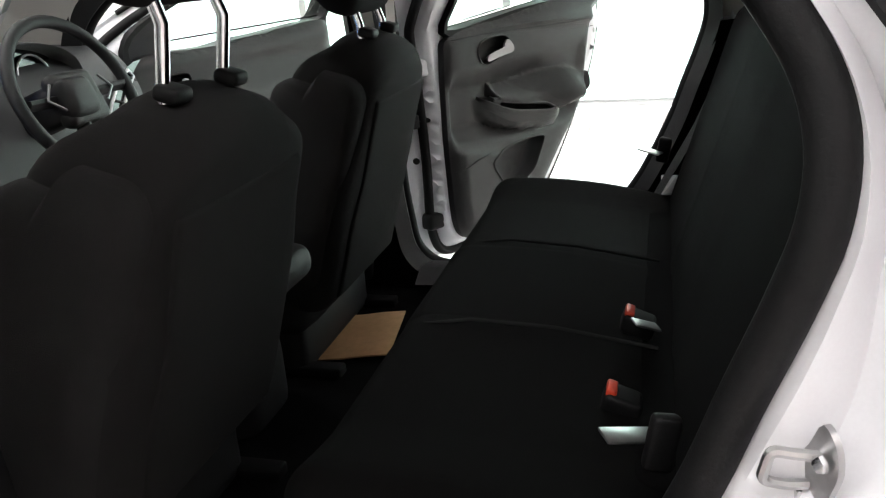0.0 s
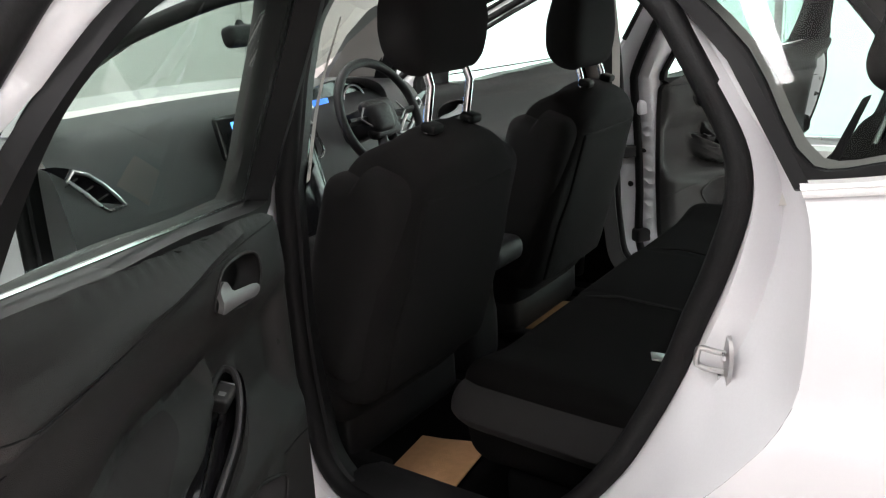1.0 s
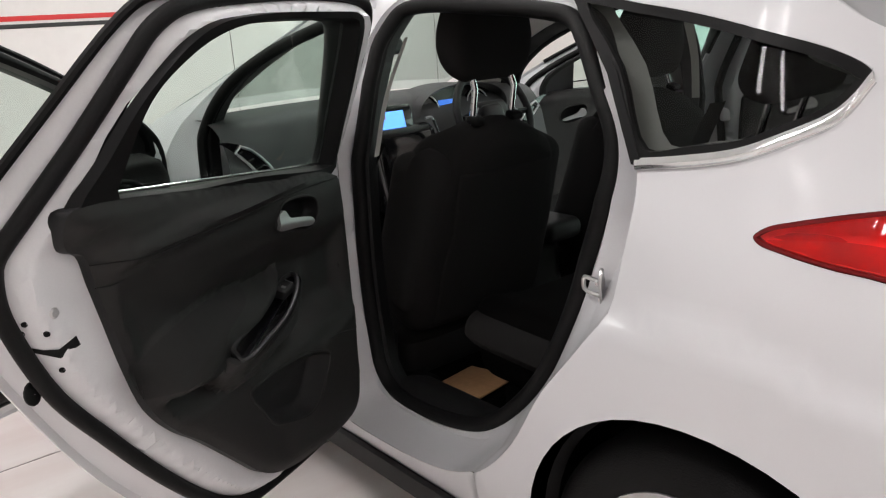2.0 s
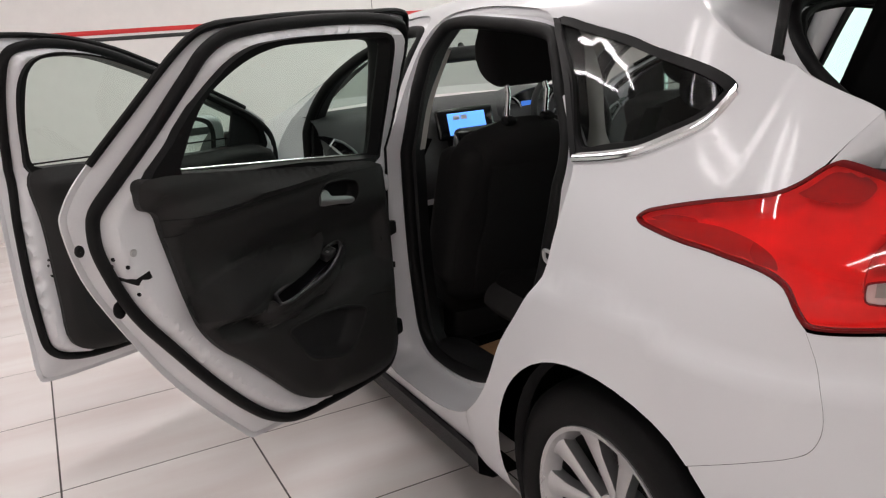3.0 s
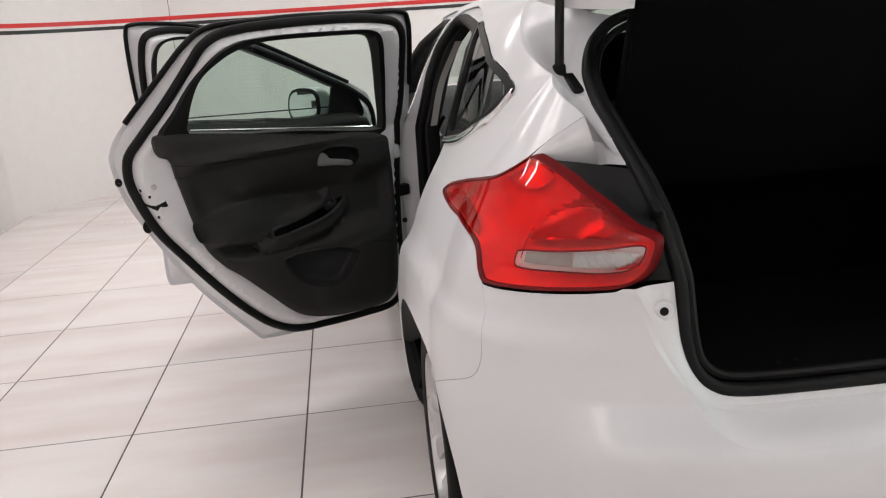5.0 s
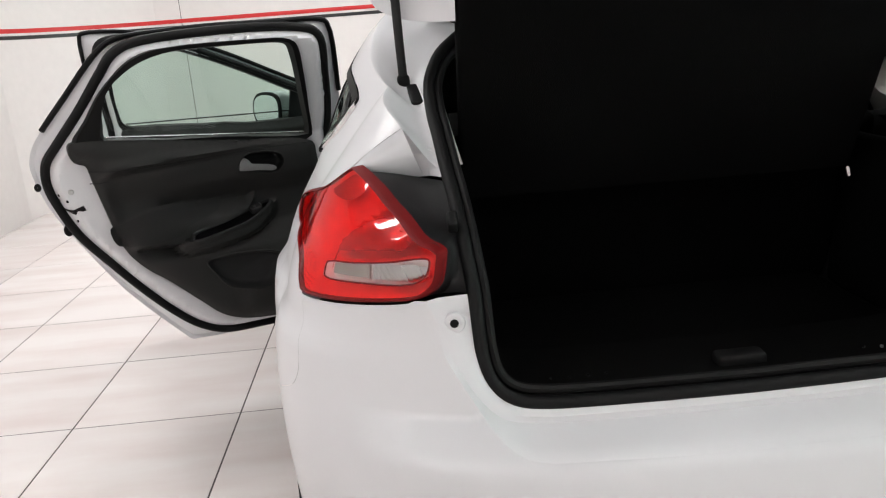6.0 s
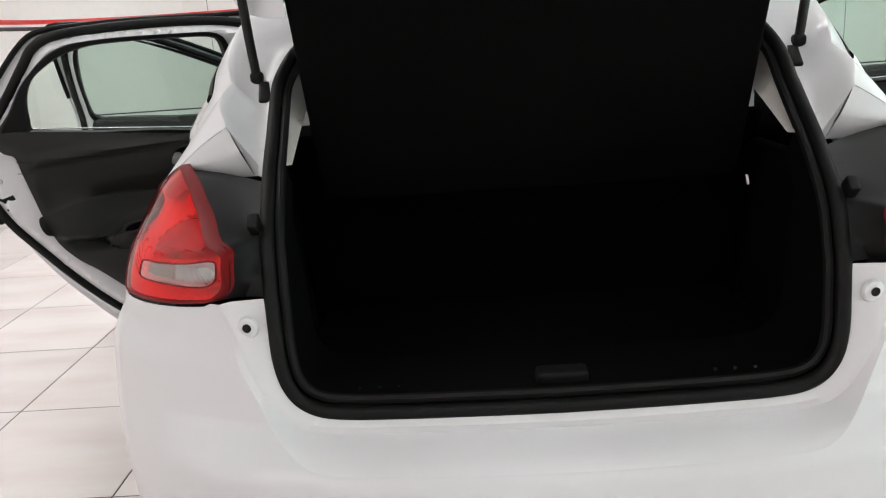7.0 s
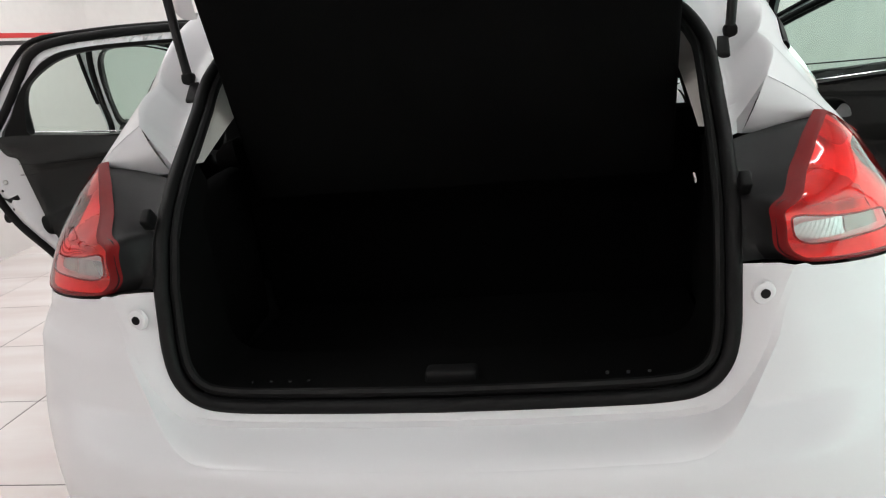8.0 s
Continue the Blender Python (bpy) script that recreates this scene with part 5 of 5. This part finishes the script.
        for a, z in ((.931, .684), (.935, .666), (.919, .662), (.917, .589)):
            dot(a, z, .0036, RUBBER, name="hole", tall=1.3)
        dot(.982, .838, .008, RUBBER, -.066, tall=1.3)
        dot(.972, .71, .014, RUBBER, -.066, tall=1.4)


def star_depth(a, z, poly):
    return min((Vector((a, z)) - p).length for p in poly)


def shell_rise(a, z, poly):
    """The inner shell rises from the seal's groove to the trim's back."""
    k = min(1, star_depth(a, z, poly) / .035)
    return .040 * k * k * (3 - 2 * k)


BEZEL = material("satin_charcoal_bezel", (0.020, 0.020, 0.0205), 0.30, 0, 300, 0.1, bump=0.15, bump_scale=600, spec=0.5)
MIRROR = material("mirror_glass", (0.85, 0.88, 0.87), 0.02, 1.0, 20, 0.01)
for mirror in (False, True):
    build_door("rear_door", door_frame(-.871, -.864, R_ANGLE), R_OUT, R_WIN, R_BLACK, R_TRIM, R_SEALTOP, mirror, False)
    build_door("front_door", door_frame(-1.93, -.86, 68.0), F_OUT, F_WIN, F_BLACK, F_TRIM, F_SEAL, mirror, True)

# ---- seats ----
def lean(x, z, angle):
    """A seat back's plane: along its height h, outwards n."""
    c, s = math.cos(radians(angle)), math.sin(radians(angle))
    return lambda n, y, h: Vector((x + n * c + h * s, y, z - n * s + h * c))


def front_seat(y0, dx, low):
    seat = empty("front_seat", car)
    tagged(seat, "black fabric front seat with raised headrest")
    B = lean(-1.02 + dx, .46, 17)

    def back(p):
        h = (p.z + .29) / .58
        w = 1 - .24 * max(0, h - .55) / .45 - .06 * max(0, .3 - h)
        y = p.y * w
        side = abs(p.y) / .25
        n = p.x + (-.045 * max(0, side - .55) / .45 if p.x < 0 else .0) - (.03 * max(0, side - .4) ** 2 if p.x > 0 else 0)
        return Vector((n, y, p.z - .075 * side ** 2.4 * max(0, h - .35) / .65))

    def placed(p, f=back):
        q = f(p)
        return B(q.x, y0 + q.y, q.z + .29)

    part("backrest", rbox((.15, .50, .58), .055, None, 5, 6, placed), SEATCLOTH, seat)
    part("back_panel", rbox((.02, .36, .44), .02, None, 3, 4, lambda p: B(p.x + .068, y0 + p.y * (1 - .1 * (p.z > 0)), p.z + .26)), SEATCLOTH, seat)
    for s in (-1, 1):
        part("bolster", rbox((.19, .105, .46), .048, None, 5, 5, lambda p, s=s: B(p.x - .035 - .05 * max(0, -p.z) , y0 + s * (.200 + .045 * max(-.23, -p.z) * (1 if p.z < 0 else 1.4)) + p.y, p.z + .285 - .03 * (p.x < 0) * max(0, p.z) / .23)), FABRIC3, seat)
        part("headrest_post", tube([B(-.01, y0 + s * .068, .56), B(-.02, y0 + s * .068, .66 - low), B(-.075, y0 + s * .062, .74 - low)], .0088, seg=10), CHROME, seat)
        part("post_sleeve", rbox((.035, .04, .02), .008, None, 3, 0, lambda p, s=s: B(p.x, y0 + s * .068 + p.y, p.z + .585)), RUBBER, seat)
    def rest(p):
        h = p.z / .115
        w = 1 - .20 * max(0, h) - .30 * max(0, -h - .35)
        return B(p.x * (1 - .25 * max(0, h)) - .085 - .02 * h, y0 + p.y * w, p.z + .785 - low)

    part("headrest", rbox((.11, .285, .23), .05, None, 5, 5, rest), SEATCLOTH, seat)
    part("cushion", rbox((.50, .50, .15), .06, None, 5, 5, lambda p: Vector((-1.25 + dx + p.x, y0 + p.y, .48 + p.z + .04 * max(0, abs(p.y) / .25 - .6) - .10 * p.x))), SEATCLOTH, seat)
    part("seat_base", rbox((.46, .42, .14), .03, pose(-1.25 + dx, y0, .36), 3, 1), TRIM2, seat)
    for s in (-1, 1):
        part("seat_rail", rbox((.52, .04, .03), .006, pose(-1.2 + dx, y0 + s * .19, .305), 2, 0), RUBBER, seat)
    part("side_cover", rbox((.40, .035, .12), .015, pose(-1.22 + dx, y0 + (-.26 if y0 < 0 else .26), .42, 0, 6, 0), 3, 1), TRIM2, seat)
    part("seat_tag", rbox((.004, .012, .035), .001, None, 1, 0, lambda p: B(p.x + .02, y0 - .238 + p.y, p.z + .33)), SATIN, seat)
    return seat


front_seat(-.385, .0, .0)
front_seat(.365, -.03, .065)

bench = empty("rear_bench", car)
tagged(bench, "black fabric rear bench with stitched side bolsters")


def bench_shape(w, lift, out):
    def f(p):
        k = (p.x + .22) / .44
        s = p.y * out / (w / 2)
        z = p.z + lift * max(0, s - .45) / .55 * (p.z > 0) - .055 * k + .018 * math.sin(math.pi * k)
        tuck = .5 * max(0, -p.z - .02) * max(0, s - .5)
        return Vector((p.x, p.y - out * tuck, z))
    return f


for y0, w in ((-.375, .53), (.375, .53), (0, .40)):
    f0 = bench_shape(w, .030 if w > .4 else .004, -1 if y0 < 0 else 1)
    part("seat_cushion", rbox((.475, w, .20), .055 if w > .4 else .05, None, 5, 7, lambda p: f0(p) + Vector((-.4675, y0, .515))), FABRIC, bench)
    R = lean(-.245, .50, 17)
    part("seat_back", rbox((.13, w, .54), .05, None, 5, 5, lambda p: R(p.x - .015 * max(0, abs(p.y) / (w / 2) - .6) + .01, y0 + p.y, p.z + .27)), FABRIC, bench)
for s in (-1, 1):
    part("side_bolster", rbox((.495, .125, .115), .055, None, 6, 6, lambda p: Vector((-.4675 + p.x + .05 * max(0, -p.z) * (p.x < -.1), s * (.612 + p.y - .05 * max(0, p.z) - .6 * max(0, -p.z)), .548 + p.z - .05 * (p.x + .23)))), FABRIC3, bench)
    part("side_back", rbox((.10, .12, .50), .04, None, 4, 3, lambda p: lean(-.215, .50, 17)(p.x, s * (.66 + p.y), p.z + .27)), FABRIC2, bench)
    part("front_seam", tube([(-.655, s * .19, .612), (-.58, s * .185, .621), (-.45, s * .18, .611), (-.30, s * .18, .585)], .003), FABRIC2, bench)
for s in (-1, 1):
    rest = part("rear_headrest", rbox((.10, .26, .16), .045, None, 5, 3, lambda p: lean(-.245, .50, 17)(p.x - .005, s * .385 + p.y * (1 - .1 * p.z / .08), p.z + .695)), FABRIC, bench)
    for k in (-1, 1):
        part("headrest_post", tube([lean(-.245, .50, 17)(0, s * .385 + k * .065, h) for h in (.50, .66)], .007), CHROME, rest)
part("bench_base", rbox((.36, 1.24, .12), .02, pose(-.44, 0, .37), 2, 1), CARPET, bench)

# belts and buckles
for mirror in (False, True):
    belt = part("seat_belt", loft([[Vector((-.33 + dx, y, z)) for dx, y, z in pts] for pts in (((.0, -.64, .56), (.10, -.645, .75), (.20, -.62, 1.0), (.24, -.60, 1.10)), ((.012, -.60, .56), (.115, -.60, .75), (.21, -.575, 1.0), (.245, -.56, 1.10)))]), TRIM2, car, "black woven seat belt", mirror)
    part("tongue", rbox((.055, .004, .028), .002, pose(-.326, -.592, .70, 90, 10, 25), 1, 0), STEEL, belt, mirror=mirror)
    part("tongue_slot", rbox((.012, .0052, .012), .001, pose(-.338, -.5975, .70, 90, 10, 25), 1, 0), RUBBER, belt, mirror=mirror)
    part("tongue_grip", rbox((.03, .018, .06), .007, pose(-.296, -.60, .70, 0, 10, 15), 2, 0), RUBBER, belt, mirror=mirror)
for y, z, x in ((-.345, .600, -.345), (-.150, .622, -.330)):
    buckle = part("belt_buckle", rbox((.05, .045, .03), .008, pose(x, y, z - .012, 0, 20, 0), 3, 0), RUBBER, car)
    part("red_button", rbox((.014, .032, .010), .003, pose(x - .012, y, z + .008, 0, 20, 0), 2, 0), ORANGE, buckle, "red release button")
part("belt_tongue", rbox((.04, .028, .004), .002, pose(-.318, -.185, .625, 0, 20, 20), 1, 0), STEEL, car)

# footwell mat
for x, y, w in ((-.86, -.53, .24), (-.99, .36, .24)):
    part("floor_mat", rbox((.17, w, .006), .003, pose(x, y, .306, 0, 0, 8), 1, 2, lambda p: p + Vector((0, 0, .006 * math.sin(p.x * 20)))), MAT, car, "brown paper floor mat")

# ---- dashboard ----
dash = empty("dashboard", car)
prof = [(-1.80, .62), (-1.76, .74), (-1.78, .84), (-1.80, .91), (-1.86, .985), (-1.98, 1.012), (-2.15, 1.008), (-2.32, .99), (-2.42, .965)]
rows = [[Vector((x + .04 * (y / .72) ** 2, y, z - .01 * (y / .72) ** 2)) for x, z in spline(prof, 4, False)] for y in np.linspace(-.73, .73, 25)]
part("dash_top", loft(rows), DASH, dash)
def hood_arch(x, wide, high):
    return [Vector((x, .325 + .235 * wide * math.cos(q), .925 + .112 * high * abs(math.sin(q)) ** .75)) for q in np.linspace(0, math.pi, 25)]


part("cluster_hood", loft([hood_arch(-1.99, 1.0, .95), hood_arch(-1.80, 1.0, 1.0), hood_arch(-1.785, .985, .975), hood_arch(-1.795, .95, .92), hood_arch(-1.86, .90, .86)]), DASH, dash)
part("cluster_panel", loft([hood_arch(-1.845, .92, .88), [Vector((-1.835, p.y, .90)) for p in hood_arch(-1.84, .92, .88)]]), GLOSSBLACK, dash, "gloss black instrument panel")
part("centre_console_panel", rbox((.14, .30, .40), .04, None, 4, 3, lambda p: Vector((-1.755 + p.x - .20 * p.z, -.03 + p.y * (1 - .4 * max(0, -p.z)), .74 + p.z * .85))), GLOSSBLACK, dash)
scr = part("screen_bezel", rbox((.03, .27, .13), .015, pose(-1.765, -.10, .922, 0, -14, 0), 3, 1), GLOSSBLACK, dash)
part("screen", rbox((.004, .176, .090), .003, pose(-1.748, -.10, .922, 0, -14, 0), 1, 0), SCREEN, scr, "lit blue touch screen")
for z, y, w in ((.934, -.12, .03), (.934, -.085, .03)):
    part("screen_icon", rbox((.002, w, .018), .001, pose(-1.7455 - (z - .925) * .25, y - .03, z + .014, 0, -14, 0), 1, 0), CEIL, scr)
part("cluster_screen", rbox((.004, .075, .042), .002, pose(-1.826, .258, .953, 0, -12, 0), 1, 0), SCREEN2, dash, "small lit blue display")
for y in (.158, .425):
    part("gauge", lathe([(.0005, .0), (.05, .0), (.055, .008), (.06, .0)], pose(-1.832, y, .945, 0, 78, 0), 24), GLOSSBLACK, dash)
    part("gauge_ring", tube([pose(-1.826, y, .945, 0, 78, 0) @ Vector((.056 * math.cos(q), .056 * math.sin(q), .004)) for q in np.linspace(0, 2 * math.pi, 25)[:-1]], .003, True, 6), SATIN, dash)
for s in (-1, 1):
    frame_pts = [(-1.745, s * y, z) for y, z in ((.760, .945), (.725, .943), (.690, .932), (.650, .909), (.615, .878), (.588, .846), (.567, .815), (.590, .811), (.615, .811), (.640, .835), (.665, .866), (.704, .906), (.735, .930))]
    sv = part("side_vent", patch([Vector((y, z)) for _, y, z in frame_pts], lambda y, z: Vector((-1.750, y, z)), (), .03), GLOSSBLACK, dash)
    part("vent_frame", tube(frame_pts[3:12] + [(-1.745, s * .685, .925)], .005, True, 8), SATIN, sv)
    for k in (.25, .5, .75):
        part("vent_slat", tube([(-1.744, s * (.75 - .15 * k), .918 - .10 * k), (-1.744, s * (.715 - .14 * k), .935 - .11 * k)], .003), TRIM, sv)
for y in (-.15, .09):
    vt = part("air_vent", rbox((.03, .10 if abs(y) > .3 else .045, .09), .015, pose(-1.755 if abs(y) < .3 else -1.745, y, .83 if abs(y) < .3 else .88, 0, -14, 0), 3, 0), GLOSSBLACK, dash)
    part("vent_rim", tube([Vector((-1.735, y + a, (.83 if abs(y) < .3 else .88) + b)) for a, b in ((-.02, -.05), (.02, -.05), (.028, .0), (.02, .05), (-.02, .05), (-.028, 0))], .004, True, 6), SATIN, vt)
    for k in (-.024, 0, .024):
        part("vent_slat", rbox((.02, .09 if abs(y) > .3 else .04, .004), .001, pose(-1.737, y, (.83 if abs(y) < .3 else .88) + k, 0, 10, 0), 1, 0), TRIM2, vt)
part("stereo_knob", lathe([(.0005, .012), (.009, .012), (.011, .0)], pose(-1.735, .035, .833, 0, 80, 0), 20), SATIN, dash)
part("vent_bracket", tube(spline([(-1.735, .075, .925), (-1.735, .105, .925), (-1.735, .128, .880), (-1.735, .152, .825), (-1.735, .138, .806), (-1.735, .118, .812)], 4, False), .005), SATIN, dash)
for k in range(4):
    part("stereo_button", rbox((.006, .022, .012), .003, pose(-1.70, .055 + .03 * (k % 2), .735 - .028 * (k // 2), 0, -20, 0), 2, 0), SATIN, dash)
part("centre_console", rbox((.75, .20, .30), .05, None, 4, 3, lambda p: Vector((-1.42 + p.x, -.01 + p.y * (1 - .15 * (p.z > 0)), .42 + p.z + .10 * max(0, -p.x)))), TRIM2, dash)
part("armrest_lid", rbox((.30, .16, .07), .03, pose(-1.10, -.01, .62), 4, 1), TRIM2, dash)
knob = part("gear_lever", tube([(-1.45, -.01, .58), (-1.46, -.01, .66)], .012), CHROME, dash)
part("gear_knob", lathe([(.0005, .05), (.016, .046), (.024, .03), (.022, .0), (.012, -.02)], pose(-1.46, -.01, .665), 20), GLOSSBLACK, knob)
wheel_ob = empty("steering_wheel", car)
SW = pose(-1.665, .372, .905, 0, 68, 0)
part("wheel_rim", tube([SW @ Vector((.188 * math.cos(q), .188 * math.sin(q), 0)) for q in np.linspace(0, 2 * math.pi, 49)[:-1]], .0155, True, 10), TRIM2, wheel_ob, "black leather steering wheel rim")
part("airbag_cover", rbox((.135, .15, .05), .035, SW @ pose(.005, 0, -.01), 5, 2), TRIM, wheel_ob)
for q0 in (90, 270, 20, -20):
    c, s = math.cos(radians(q0)), math.sin(radians(q0))
    part("wheel_spoke", tube([SW @ Vector((.06 * c, .06 * s, -.01)), SW @ Vector((.12 * c, .12 * s, -.006)), SW @ Vector((.17 * c, .17 * s, 0))], .018, seg=8, flat=.5), TRIM2, wheel_ob)
for s in (-1, 1):
    part("spoke_trim", tube([SW @ Vector((.03, s * .075, .012)), SW @ Vector((.0, s * .115, .012)), SW @ Vector((-.035, s * .085, .012))], .0035, seg=6), SILVER, wheel_ob)
part("badge", rbox((.022, .05, .006), .003, SW @ pose(.0, 0, .017), 2, 0), SATIN, wheel_ob)
part("column_cowl", rbox((.22, .11, .10), .03, pose(-1.73, .35, .875, 0, -20, 0), 3, 1), TRIM2, wheel_ob)
for s in (-1, 1):
    part("pillar_trim_edge", loft([spline([(x, s * y, z) for x, y, z in row], 4, False) for row in ([(-.955, .700, .955), (-.940, .665, 1.10), (-.925, .600, 1.235)], [(-.970, .675, .955), (-.955, .640, 1.10), (-.945, .575, 1.235)])]), BEIGE, car, "pale grey centre pillar trim")

# ---- floor tiles ----
TILE = bpy.data.materials.new("polished_porcelain_tile")
TILE.use_nodes = True
nt = TILE.node_tree
bs = nt.nodes["Principled BSDF"]
tc, oi = nt.nodes.new("ShaderNodeTexCoord"), nt.nodes.new("ShaderNodeObjectInfo")
mp = nt.nodes.new("ShaderNodeMapping")
mp.inputs["Scale"].default_value = (5.0, 1.1, 1.0)
add = nt.nodes.new("ShaderNodeVectorMath")
nt.links.new(tc.outputs["Object"], add.inputs[0])
nt.links.new(oi.outputs["Location"], add.inputs[1])
nt.links.new(add.outputs[0], mp.inputs["Vector"])
streak, cloud, fine = (nt.nodes.new("ShaderNodeTexNoise") for _ in range(3))
for n, sc, det in ((streak, 1.1, 6), (cloud, 1.6, 3), (fine, 45, 4)):
    n.inputs["Scale"].default_value, n.inputs["Detail"].default_value = sc, det
nt.links.new(mp.outputs[0], streak.inputs["Vector"])
nt.links.new(add.outputs[0], cloud.inputs["Vector"])
nt.links.new(add.outputs[0], fine.inputs["Vector"])
r1 = nt.nodes.new("ShaderNodeValToRGB")
r1.color_ramp.elements[0].position, r1.color_ramp.elements[1].position = 0.34, 0.62
r1.color_ramp.elements[0].color, r1.color_ramp.elements[1].color = (0.80, 0.72, 0.695, 1), (0.88, 0.835, 0.815, 1)
nt.links.new(streak.outputs["Fac"], r1.inputs[0])
vm = nt.nodes.new("ShaderNodeMix")
vm.data_type, vm.blend_type = "RGBA", "MULTIPLY"
vm.inputs[0].default_value = 1.0
rng = nt.nodes.new("ShaderNodeMapRange")
rng.inputs["To Min"].default_value, rng.inputs["To Max"].default_value = 0.93, 1.04
nt.links.new(oi.outputs["Random"], rng.inputs["Value"])
nt.links.new(r1.outputs[0], vm.inputs[6])
nt.links.new(rng.outputs[0], vm.inputs[7])
nt.links.new(vm.outputs[2], bs.inputs["Base Color"])
rr = nt.nodes.new("ShaderNodeMapRange")
rr.inputs["To Min"].default_value, rr.inputs["To Max"].default_value = 0.06, 0.20
nt.links.new(cloud.outputs["Fac"], rr.inputs["Value"])
nt.links.new(rr.outputs[0], bs.inputs["Roughness"])
bp = nt.nodes.new("ShaderNodeBump")
bp.inputs["Strength"].default_value, bp.inputs["Distance"].default_value = 0.03, 0.001
nt.links.new(cloud.outputs["Fac"], bp.inputs["Height"])
nt.links.new(bp.outputs["Normal"], bs.inputs["Normal"])
first = part("tile", rbox((.594, .594, .010), .0008, None, 1, 0), TILE, room_floor, smooth=False)
tile_mesh = first.data
spots = []
for i in range(-9, 11):
    for j in range(-5, 11):
        x, y = -.783 + .3 + .6 * i, -1.228 + .3 + .6 * j
        if X0 - .3 < x < X1 + .3 and Y0 - .3 < y < Y1 + .3:
            spots.append((x, y))
for k, (x, y) in enumerate(spots):
    ob = first if k == 0 else new("tile", tile_mesh)
    ob.parent = room_floor
    ob.location = (x, y, -.005 + .0002 * math.sin(k * 12.9))

# ---- sign on the left wall ----
sign = tagged(part("wall_sign", rbox((2.4, .012, .9), .004, pose(-1.2, Y0 + .007, 1.15), 2, 0), CEIL), "white wall sign with large dark shapes and small lines", "sign")
for i, (dx, w, h) in enumerate(((-.62, .30, .26), (-.22, .30, .30), (.20, .30, .30), (.60, .28, .24))):
    part("mark", tube([(-1.2 + dx + w / 2 * math.cos(q), Y0 + .016, 1.27 + h / 2 * math.sin(q)) for q in np.linspace(0, 2 * math.pi, 25)[:-1]], .035, True, 8, flat=.2), BLACKPAINT, sign)
for k in range(3):
    part("line", rbox((1.5 - .2 * k, .006, .05), .002, pose(-1.2, Y0 + .016, .98 - .10 * k), 1, 0), BLACKPAINT, sign)
